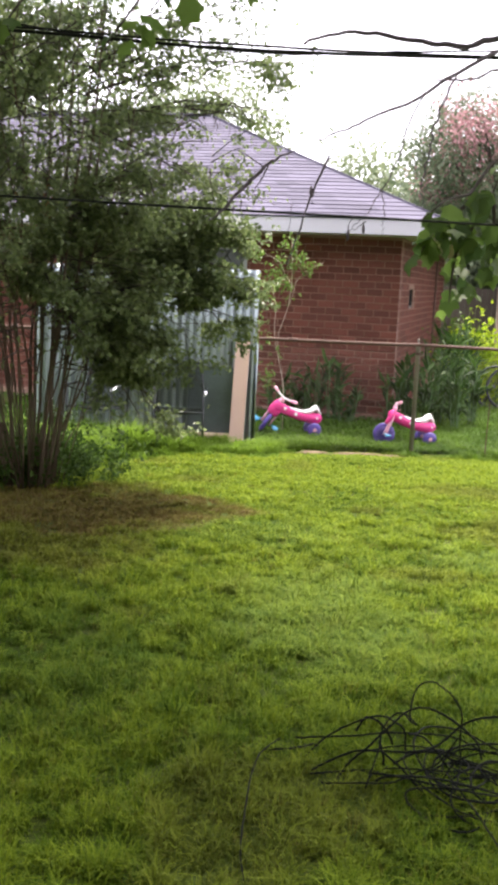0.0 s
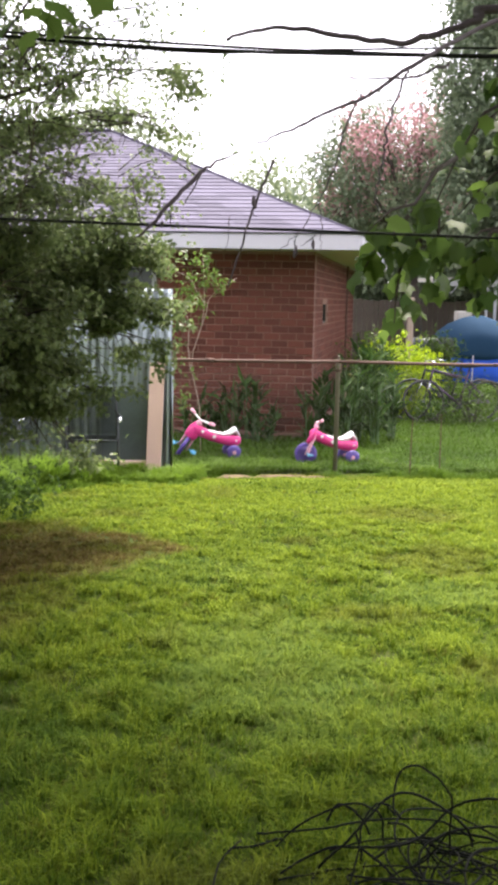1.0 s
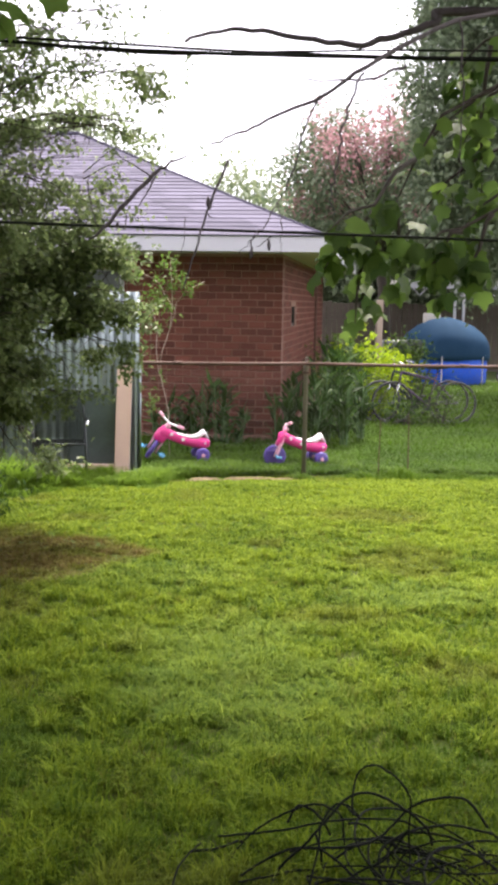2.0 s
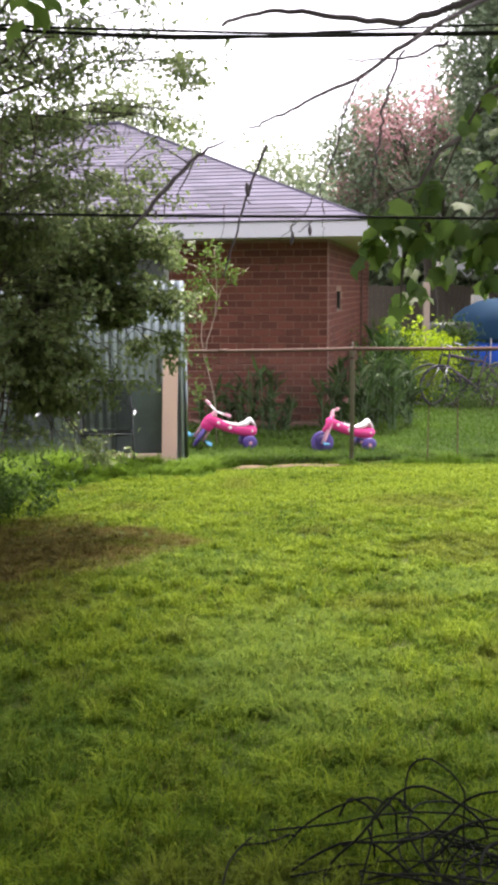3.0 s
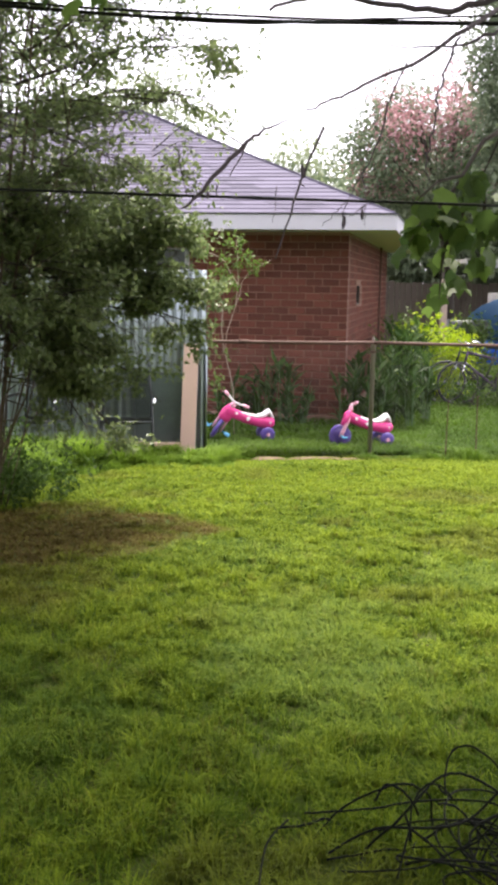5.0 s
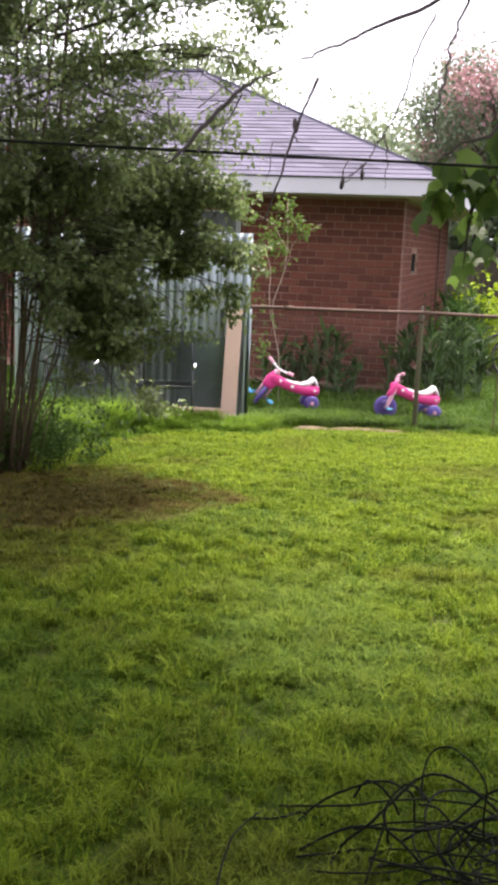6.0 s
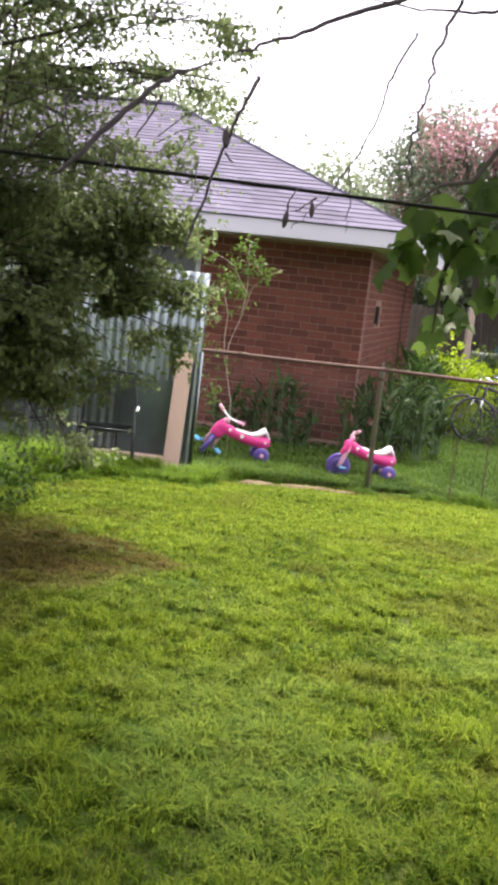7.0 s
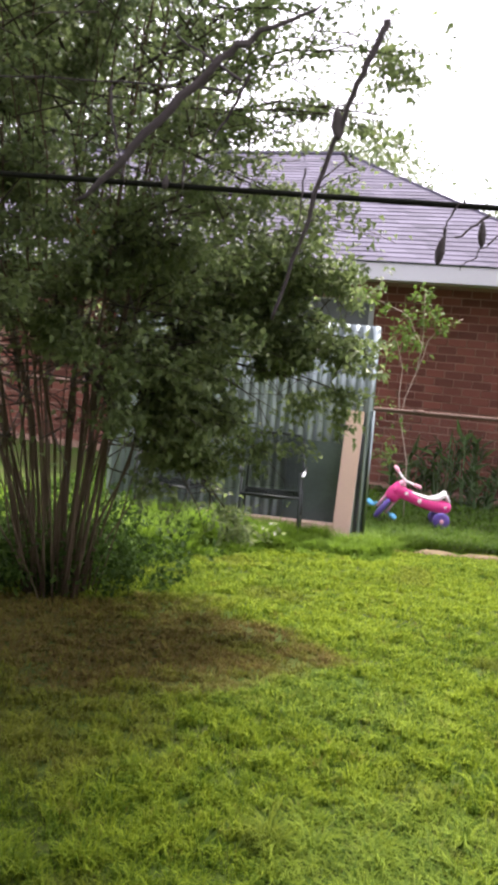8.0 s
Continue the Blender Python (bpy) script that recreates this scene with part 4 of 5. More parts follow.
def build_sapling():
    """Thin pale-stemmed sapling behind the fence."""
    rng, rnd = np.random.default_rng(37), random.Random(37)
    s = thing("sapling", "thin pale-stemmed sapling with light green leaves before the brick wall", "sapling")
    stems = [[(0.62, 12.4, BACK), (0.6, 12.42, 0.5), (0.5, 12.42, 0.916), (0.516, 12.42, 1.13), (0.611, 12.42, 1.421), (0.665, 12.42, 1.594), (0.686, 12.42, 1.722), (0.771, 12.42, 1.837), (1.012, 12.42, 1.976)],
             [(0.487, 12.42, 0.916), (0.458, 12.42, 1.176), (0.468, 12.42, 1.435), (0.413, 12.42, 1.628), (0.369, 12.42, 1.757)],
             [(0.611, 12.42, 1.421), (0.64, 12.42, 1.691), (0.557, 12.42, 1.806), (0.488, 12.42, 1.947), (0.386, 12.42, 2.011), (0.112, 12.42, 2.114)],
             [(0.64, 12.42, 1.691), (0.636, 12.42, 1.882), (0.614, 12.42, 2.2)]]
    ends = []
    for k, pts in enumerate(stems):
        part("stem", Geo().tube(pts, [0.006 * (1 - 0.6 * i / (len(pts) - 1)) for i in range(len(pts))], 6), PALE_WOOD, s, smooth=True)
    for c, m, r in (((0.613, 12.42, 2.105), 15, 0.13), ((0.598, 12.42, 1.946), 10, 0.1), ((0.39, 12.42, 1.852), 8, 0.1), ((0.517, 12.42, 1.724), 12, 0.13), ((0.765, 12.42, 1.894), 9, 0.1), ((0.298, 12.42, 2.107), 9, 0.14), ((0.384, 12.42, 1.436), 6, 0.12), ((0.314, 12.2, 1.029), 8, 0.15), ((0.372, 12.2, 0.611), 7, 0.16), ((0.407, 12.2, 0.804), 5, 0.12)):
        for i in range(int(m * 0.62)):
            p = np.array(c) + rng.normal(size=3) * r * 0.5
            ends.append((p, p + rng.normal(size=3) * 0.1))
    pos, out = twig_leaves(ends, rng, 10, 0.03, 0.1)
    n = len(pos)
    tagged(part("leaves", foliage_mesh("leaves", pos, out, 0.045 + 0.035 * rng.random(n), 0.026 + 0.016 * rng.random(n), rng, 0.3 + 0.7 * rng.random(n)), SAPLING_LEAF, s), kind="stuff")


build_sapling()


def build_lily(x, y, h, n_leaves, seed, spread=0.28, leafy=LILY_LEAF):
    """A clump of long arching leaves on upright stems."""
    rng, rnd = np.random.default_rng(seed), random.Random(seed)
    p = thing("leafy_plant", "clump of broad upright green leaves growing by the brick house", "plant", "plants by the house", at=pose(x, y, BACK))
    k = 7
    stems = [(rnd.uniform(-spread, spread) * 0.6, rnd.uniform(-spread, spread) * 0.5, h * rnd.uniform(0.65, 1.0)) for i in range(k)]
    for sx, sy, sh in stems:
        part("stem", Geo().tube([(sx * 0.5, sy * 0.5, 0), (sx * 0.8, sy * 0.8, sh * 0.5), (sx, sy, sh * 0.9)], [0.009, 0.007, 0.004], 5), LILY_STEM, p)
    pos, out, tint = [], [], []
    for i in range(int(n_leaves * 0.62)):
        sx, sy, sh = rnd.choice(stems)
        u = rnd.uniform(0.05, 0.95)
        w = rnd.uniform(0, 2 * math.pi)
        pos.append((sx * (0.5 + 0.5 * u), sy * (0.5 + 0.5 * u), sh * u * 0.9))
        out.append((math.cos(w) * 0.75, math.sin(w) * 0.75, rnd.uniform(0.3, 2.0)))
        tint.append(rnd.random())
    pos, out, tint = np.array(pos), np.array(out), np.array(tint)
    n = len(pos)
    tagged(part("leaves", foliage_mesh("leaves", pos, out, (0.18 + 0.17 * rng.random(n)), 0.04 + 0.035 * rng.random(n), rng, tint, fold=0.2, droop=0.3), leafy, p), kind="stuff")


for i, (x, y, h, n) in enumerate(((0.72, 13.55, 0.62, 60), (1.02, 13.5, 0.85, 75), (1.28, 13.35, 0.95, 80), (1.45, 13.3, 0.6, 60), (0.5, 13.4, 0.5, 40), (2.0, 13.3, 0.75, 70), (2.35, 13.0, 0.95, 90), (2.3, 13.55, 1.0, 85), (2.6, 13.35, 1.2, 110), (2.85, 13.1, 0.95, 90), (2.75, 13.9, 1.4, 110), (3.0, 14.3, 1.5, 120), (3.15, 13.6, 1.05, 90), (3.3, 15.0, 1.5, 110))):
    build_lily(x, y, h, n, 100 + i)


def build_bush(name, label, c, r, twigs, per, length, mat, seed, tint0=0.0):
    """A loose bush: stems from its foot to clumps of leaves."""
    rng = np.random.default_rng(seed)
    b = thing(name, label, "bush", at=pose(c[0], c[1], BACK))
    ends, g = [], Geo()
    for k in range(twigs):
        d = rng.normal(size=3)
        d /= np.linalg.norm(d)
        p = np.array([d[0] * r[0], d[1] * r[1], c[2] + d[2] * r[2]]) * np.array([1, 1, 1]) * (0.55 + 0.5 * rng.random())
        p[2] = max(p[2], 0.06)
        root = p * np.array([0.45, 0.45, 0.6])
        ends.append((p - d * 0.12 * r[2] / 0.5, p + d * 0.06))
        if k % 4 == 0:
            g.tube([(0.04 * d[0], 0.04 * d[1], 0), tuple(root), tuple(p)], [0.012, 0.008, 0.003], 4)
    part("stems", g, BARK, b)
    pos, out = twig_leaves(ends, rng, per, length * 1.3, 0.25)
    n = len(pos)
    tagged(part("leaves", foliage_mesh("leaves", pos, out, length * (0.7 + 0.6 * rng.random(n)), length * 0.55 * (0.7 + 0.5 * rng.random(n)), rng, tint0 + rng.random(n) * (1 - tint0)), mat, b), kind="stuff")


build_bush("lime_bush", "bright yellow-green leafy bush beyond the fence", (3.85, 16.5, 0.8), (0.52, 0.4, 0.52), 130, 22, 0.085, LIME_LEAF, 51)
build_bush("shrub", "light green shrub beside the house corner", (3.4, 16.6, 0.75), (0.42, 0.4, 0.6), 80, 22, 0.085, SAPLING_LEAF, 53)
build_bush("weed_bush", "light green weeds growing through the bicycles", (4.75, 15.5, 0.28), (0.35, 0.15, 0.28), 40, 10, 0.06, SAPLING_LEAF, 54)
build_bush("weed_bush", "light green weeds growing through the bicycles", (4.15, 15.45, 0.2), (0.3, 0.15, 0.2), 30, 9, 0.06, LILY_LEAF, 55)
build_bush("shrub", "light green shrub by the covered pool", (5.25, 19.5, 0.7), (0.4, 0.4, 0.55), 60, 18, 0.09, SAPLING_LEAF, 56)


# ---- bicycles ----
def build_bicycle(at, colour, wheel=0.315, base=1.02):
    b = thing("bicycle", "old bicycle standing overgrown in the grass", "bicycle", "old bicycles", at=at)
    for x in (-base / 2, base / 2):
        w = part("wheel", Geo().lathe([(wheel - 0.024, -0.011), (wheel - 0.01, -0.013), (wheel - 0.01, 0.013), (wheel - 0.024, 0.011), (wheel - 0.024, -0.011)], 40, pose(x, 0, wheel, 90, 0, 0)), RIM, b, "dull silver wheel rim")
        w.data = Geo().tube([(x + math.cos(a) * (wheel - 0.026), 0, wheel + math.sin(a) * (wheel - 0.026)) for a in [2 * math.pi * i / 40 for i in range(40)]], 0.008, 6, closed=True).mesh("wheel", True)
        w.data.materials.append(RIM)
        part("tyre", Geo().tube([(x + math.cos(a) * (wheel - 0.012), 0, wheel + math.sin(a) * (wheel - 0.012)) for a in [2 * math.pi * i / 40 for i in range(40)]], 0.019, 7, closed=True), RUBBER, w, smooth=True)
        g = Geo()
        for i in range(18):
            a = 2 * math.pi * i / 18
            g.tube([(x, 0.02 * (-1) ** i, wheel), (x + math.cos(a) * (wheel - 0.03), 0, wheel + math.sin(a) * (wheel - 0.03))], 0.001, 3)
        g.tube([(x, -0.04, wheel), (x, 0.04, wheel)], 0.018, 8)
        part("spokes", g, RIM, w)
    bb, seat, headt, headb = (-0.06, 0, 0.29), (-0.2, 0, 0.78), (0.36, 0, 0.80), (0.40, 0, 0.64)
    g = Geo()
    for p, q, r in ((bb, seat, 0.015), (bb, headb, 0.018), ((-0.17, 0, 0.68), headt, 0.015), (headt, headb, 0.018)):
        g.tube([p, q], r, 8)
    for s in (1, -1):
        g.tube([(-0.17, s * 0.015, 0.68), (-base / 2, s * 0.05, wheel)], 0.008, 6).tube([bb, (-base / 2, s * 0.05, wheel)], 0.009, 6)
    part("frame", g, colour, b, smooth=True)
    g = Geo()
    for s in (1, -1):
        g.tube([headb, (0.42, s * 0.045, 0.58), (base / 2, s * 0.045, wheel)], 0.011, 6)
    part("fork", g, CHROME, b, smooth=True)
    part("handlebar", Geo().tube([(0.28, -0.29, 0.93), (0.34, -0.15, 0.96), (0.36, 0, 0.93), (0.34, 0.15, 0.96), (0.28, 0.29, 0.93)], 0.011, 7).tube([headt, (0.36, 0, 0.93)], 0.012, 7), CHROME, b, smooth=True)
    part("saddle", Geo().loft([[(x, math.cos(a) * w, z + math.sin(a) * h) for a in [2 * math.pi * i / 10 for i in range(10)]] for x, w, z, h in ((-0.34, 0.05, 0.87, 0.02), (-0.30, 0.085, 0.875, 0.03), (-0.22, 0.07, 0.87, 0.03), (-0.10, 0.03, 0.87, 0.025), (-0.06, 0.015, 0.865, 0.015))]).tube([seat, (-0.215, 0, 0.86)], 0.012, 7), RUBBER, b, "black saddle", smooth=True)
    g = Geo().lathe([(0.03, -0.006), (0.09, -0.003), (0.09, 0.003), (0.03, 0.006)], 18, pose(bb[0], -0.05, bb[2], 90, 0, 0))
    for s in (1, -1):
        g.tube([(bb[0], s * 0.06, bb[2]), (bb[0] + s * 0.12, s * 0.07, bb[2] - s * 0.11)], 0.008, 6)
        g.box(bb[0] + s * 0.12 - 0.04, s * 0.11 - 0.04, bb[2] - s * 0.11 - 0.01, bb[0] + s * 0.12 + 0.04, s * 0.11 + 0.04, bb[2] - s * 0.11 + 0.01, c=0.003)
    part("crank", g, DARK_METAL, b)
    return b


build_bicycle(pose(4.44, 15.95, BACK, -5, 0, 186), DARK_METAL, 0.33, 1.12)
build_bicycle(pose(4.56, 15.72, BACK, 6, 0, 182), VIOLET, 0.325, 1.0)


# ---- covered pool and what stands behind it ----
def build_pool():
    p = thing("covered_pool", "small round blue pool under a domed dark blue cover", "pool", at=pose(7.3, 24.2, BACK))
    R = 1.0
    part("pool_wall", Geo().lathe([(R - 0.02, 0), (R, 0.3), (R, 0.6), (R - 0.03, 0.64)], 40), TARP_BLUE, p, "bright blue pool wall", smooth=True)
    rng = random.Random(5)
    prof = [(1.05, 0.58), (1.06, 0.7), (1.045, 0.86), (1.0, 1.0), (0.88, 1.15), (0.66, 1.32), (0.38, 1.45), (0.15, 1.51), (0.02, 1.52)]
    g = Geo().lathe(prof, 48)
    sway = lambda x, y, z: 1 + 0.022 * math.sin(8 * math.atan2(y, x)) * (z < 1.1)
    g.v = [(x * sway(x, y, z), y * sway(x, y, z), z + 0.02 * math.sin(5 * math.atan2(y, x) + 1) * (z < 0.75) + 0.012 * abs(math.sin(4 * math.atan2(y, x))) * (z > 0.9) + rng.uniform(-0.005, 0.005)) for x, y, z in g.v]
    part("cover", g, TARP_DARK, p, "dark blue sagging tarpaulin", smooth=True)
    for k in range(6):
        a = 2 * math.pi * k / 6 + 0.2
        part("pole", Geo().tube([(math.cos(a) * 1.04, math.sin(a) * 1.04, 0), (math.cos(a) * 1.04, math.sin(a) * 1.04, 0.66)], 0.016, 6), WHITE_PAINT, p, "thin white pole")


def build_cart():
    c = thing("garden_cart", "red-framed garden cart parked beside the pool", "cart", at=pose(8.85, 24.3, BACK, 0, 0, 15))
    for y in (-0.25, 0.25):
        w = part("wheel", Geo().tube([(0.05 + math.cos(a) * 0.12, y, 0.14 + math.sin(a) * 0.12) for a in [2 * math.pi * i / 20 for i in range(20)]], 0.022, 6, closed=True), RUBBER, c, smooth=True)
        part("hub", Geo().lathe([(0.02, -0.02), (0.1, -0.012), (0.1, 0.012), (0.02, 0.02)], 14, pose(0.05, y, 0.14, 90, 0, 0)), WHITE_PAINT, w, "white wheel disc")
        part("upright", Geo().tube([(0.0, y * 0.8, 0.14), (-0.05, y * 0.8, 0.7), (-0.02, y * 0.8, 1.15)], 0.02, 7), RED_PAINT, c, smooth=True)
    for z in (0.3, 0.6, 0.9, 1.13):
        part("crossbar", Geo().tube([(-0.04, -0.2, z), (-0.04, 0.2, z)], 0.013, 6), RED_PAINT, c, smooth=True)
    part("toe_plate", Geo().box(0.0, -0.2, 0.04, 0.45, 0.2, 0.06, c=0.004), RED_PAINT, c)


def build_drum():
    d = thing("drum_grill", "dark grey drum grill on legs beside the pool", "grill", at=pose(5.45, 20.9, BACK, 0, 0, 10))
    part("drum", Geo().lathe([(0.02, -0.4), (0.2, -0.4), (0.215, -0.39), (0.215, 0.39), (0.2, 0.4), (0.02, 0.4)], 20, pose(0, 0, 0.9, 0, 90, 0)), DARK_METAL, d, smooth=True)
    for x in (-0.3, 0.3):
        for y in (-0.15, 0.15):
            part("leg", Geo().tube([(x, y * 1.4, 0), (x, y, 0.76)], 0.018, 6), DARK_METAL, d)


def build_timber():
    t = part("timber_post", Geo().box(-0.06, -0.06, -0.1, 0.06, 0.06, 1.9, c=0.008), PALE_WOOD)
    t.matrix_basis = pose(4.95, 20.8, BACK)
    tagged(t, "weathered timber post behind the bushes", "post")


def build_back_fence():
    f = thing("board_fence", "dark weathered board fence behind the neighbouring lawn", "fence", at=pose(0, 28.5, BACK))
    rng = random.Random(6)
    x = 2.0
    while x < 19:
        w = rng.uniform(0.13, 0.15)
        part("board", Geo().box(x, 0, 0, x + w, 0.025, 1.85 + rng.uniform(-0.03, 0.03), c=0.004), FENCE_WOOD, f)
        x += w + 0.012
    part("rail", Geo().box(2, 0.027, 0.4, 19, 0.08, 0.49), FENCE_WOOD, f)
    part("rail", Geo().box(2, 0.027, 1.4, 19, 0.08, 1.49), FENCE_WOOD, f)


def build_carport():
    c = thing("carport", "open carport with white posts and a white roof edge", "carport", at=pose(9.2, 26.6, BACK))
    part("roof", Geo().box(-2.4, -0.02, 2.36, 3.2, 1.7, 2.46), SOFFIT, c)
    part("roof_edge", Geo().box(-2.4, -0.06, 2.25, 3.2, -0.022, 2.42, c=0.005), WHITE_PAINT, c, "white roof edge")
    for x in (-0.95, -0.72, 2.9):
        part("post", Geo().tube([(x, 0.05, -0.05), (x, 0.05, 2.36)], 0.035, 8), WHITE_PAINT, c, "white post")
    for x in (-2.1, -1.0, 0.4, 1.6):
        part("bracket", Geo().tube([(x, -0.04, 2.25), (x + 0.18, -0.04, 2.06), (x + 0.36, -0.04, 2.25)], 0.014, 5), WHITE_PAINT, c)


def build_pump():
    p = thing("water_dispenser", "white household appliance standing under the carport", "appliance", at=pose(7.55, 26.3, BACK))
    part("body", Geo().box(-0.16, -0.15, 0, 0.16, 0.15, 1.25, c=0.02), WHITE_PAINT, p)
    part("head", Geo().box(-0.19, -0.17, 1.252, 0.19, 0.17, 1.62, c=0.03), SOFFIT, p)
    b = thing("storage_drum", "turquoise plastic drum under the carport", "drum", at=pose(8.02, 26.35, BACK))
    part("drum_body", Geo().lathe([(0.2, 0), (0.22, 0.05), (0.22, 1.3), (0.19, 1.36), (0.1, 1.42)], 18), TURQUOISE, b, smooth=True)
    part("lid", Geo().lathe([(0.105, 1.422), (0.105, 1.5), (0.02, 1.51)], 14), TURQUOISE, b)


build_pool()
build_cart()
build_drum()
build_timber()
build_back_fence()
build_carport()
build_pump()


# ---- far trees ----
def build_tree(name, label, foot, crown, radii, clumps, per, size, mat, seed, second=None, share=0.0, clump_r=0.16, trunk=0.14):
    """Tapered trunk, limbs to every part of the crown, and leaves in clumps with gaps between."""
    rng, rnd = np.random.default_rng(seed), random.Random(seed)
    t = thing(name, label, "tree")
    f, c = Vector(foot), Vector(crown)
    fork = f.lerp(c, 0.35)
    fork.z = f.z + (c.z - radii[2] * 0.55 - f.z) * 0.8
    part("trunk", Geo().tube([f - Vector((0, 0, 0.1)), f.lerp(fork, 0.5) + Vector((0.06, 0.03, 0)), fork], [trunk * 1.25, trunk, trunk * 0.8], 9), BARK, t, smooth=True)
    d = unit(rng.normal(size=(clumps, 3)))
    cen = np.array(c) + d * np.array(radii) * (0.35 + 0.65 * rng.random((clumps, 1)) ** 0.5)
    for k in range(min(clumps, 26)):
        e = Vector(cen[k * (clumps // min(clumps, 26))])
        m = fork.lerp(e, 0.5) + Vector((rnd.uniform(-0.2, 0.2), rnd.uniform(-0.2, 0.2), 0.15))
        part("limb", Geo().tube([fork, m, e], [trunk * 0.45, trunk * 0.25, 0.015], 5), BARK, t, smooth=True)
    a = np.repeat(cen, per, axis=0)
    out = rng.normal(size=a.shape)
    pos = a + out * np.array(radii) * clump_r
    out = unit(out) + rng.normal(size=a.shape) * 0.4
    n = len(pos)
    L = size * (0.7 + 0.6 * rng.random(n))
    pick = np.repeat(rng.random(clumps) < share, per) & (pos[:, 2] > c.z - radii[2] * 0.4)
    for nm, mk, mt in (("leaves", ~pick, mat), ("blossom", pick, second)):
        if mk.any():
            k = int(mk.sum())
            tagged(part(nm, foliage_mesh(nm, pos[mk], out[mk], L[mk], L[mk] * 0.6, rng, rng.random(k)), mt, t, "pink blossom" if nm == "blossom" else ""), kind="stuff")
    return t


build_tree("flowering_tree", "tall tree with pink blossom among grey-green leaves", (6.2, 25.5, 0), (5.6, 25.5, 4.6), (2.1, 1.8, 2.0), 64, 330, 0.1, FAR_LEAF, 61, PINK_LEAF, 0.26, clump_r=0.13)
build_tree("shade_tree", "large dark green shade tree behind the pool", (8.5, 22.0, 0), (8.2, 21.2, 6.0), (2.7, 2.4, 4.4), 380, 190, 0.12, FAR_LEAF, 62, trunk=0.22, clump_r=0.075)
build_tree("shade_tree", "large green shade tree over the carport", (13.0, 31.0, 0), (11.0, 31.0, 4.4), (4.5, 3.0, 3.4), 240, 80, 0.18, FAR_LEAF, 63, trunk=0.25)
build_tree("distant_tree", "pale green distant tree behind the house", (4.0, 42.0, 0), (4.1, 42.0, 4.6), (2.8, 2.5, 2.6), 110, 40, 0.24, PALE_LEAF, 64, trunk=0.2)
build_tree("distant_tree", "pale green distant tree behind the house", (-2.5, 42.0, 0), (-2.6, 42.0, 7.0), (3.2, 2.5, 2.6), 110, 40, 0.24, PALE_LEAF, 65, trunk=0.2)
build_tree("distant_tree", "green tree beyond the neighbouring house", (-8.0, 24.5, 0), (-8.0, 24.5, 5.2), (4.2, 2.6, 4.6), 300, 70, 0.17, FAR_LEAF, 66, trunk=0.2)
build_tree("distant_tree", "green tree behind the board fence", (7.5, 35.0, 0), (7.5, 33.0, 2.8), (4.2, 2.5, 2.7), 260, 70, 0.22, FAR_LEAF, 67, trunk=0.2)
build_tree("distant_tree", "green tree behind the board fence", (17.0, 30.0, 0), (16.0, 30.0, 4.0), (4.0, 3.0, 3.6), 180, 60, 0.22, FAR_LEAF, 68, trunk=0.2)
# out of view on the left, added only to cut sky light
build_tree("sky_block_tree", "dense green tree, unseen, added beside the lawn to block the sky", (-6.2, 4.5, 0.15), (-5.6, 4.2, 3.9), (2.3, 3.6, 2.7), 260, 60, 0.16, FAR_LEAF, 69, trunk=0.16)


# ---- plain unseen wall and eaves, added behind the camera to block sky light ----
tagged(part("sky_block_wall", Geo().box(-9, -1.75, -0.1, 11, -1.5, 4.2, c=0.01), SOFFIT_DARK), "plain weathered wall, unseen, added to block the sky behind the camera", "wall", kind="structure")
tagged(part("sky_block_eaves", Geo().box(-9, -1.49, 2.9, 11, -0.5, 3.05, c=0.01), SOFFIT_DARK), "plain eaves, unseen, added to block the sky behind the camera", "eaves", kind="structure")


# ---- broad-leaved tree whose crown hangs over the camera's side of the lawn ----
def lobed_leaf(pos, out, size, rng):
    """Broad lobed leaves: seven rim points round a raised middle."""
    n = len(pos)
    out = unit(out)
    side = unit(np.cross(out, rng.normal(size=(n, 3)) * 0.35 + np.array([0, 0, 1.0])))
    up = np.cross(side, out)
    shape = [(0.0, 0.0, 0.0), (0.22, 0.42, -0.05), (0.42, 0.37, 0.02), (0.62, 0.45, -0.08), (0.74, 0.2, 0.0), (1.0, 0.0, -0.2), (0.74, -0.2, 0.0), (0.62, -0.45, -0.08), (0.42, -0.37, 0.02), (0.22, -0.42, -0.05), (0.48, 0.0, -0.06)]
    v = np.stack([pos + out * (a * size)[:, None] + side * (b * size)[:, None] + up * (c * size)[:, None] for a, b, c in shape], axis=1).reshape(-1, 3)
    k = len(shape)
    b = np.arange(n)[:, None] * k
    t = np.concatenate([b + [k - 1, i, (i + 1) % (k - 1)] for i in range(k - 1)], axis=1).reshape(-1, 3)
    return v, t, k


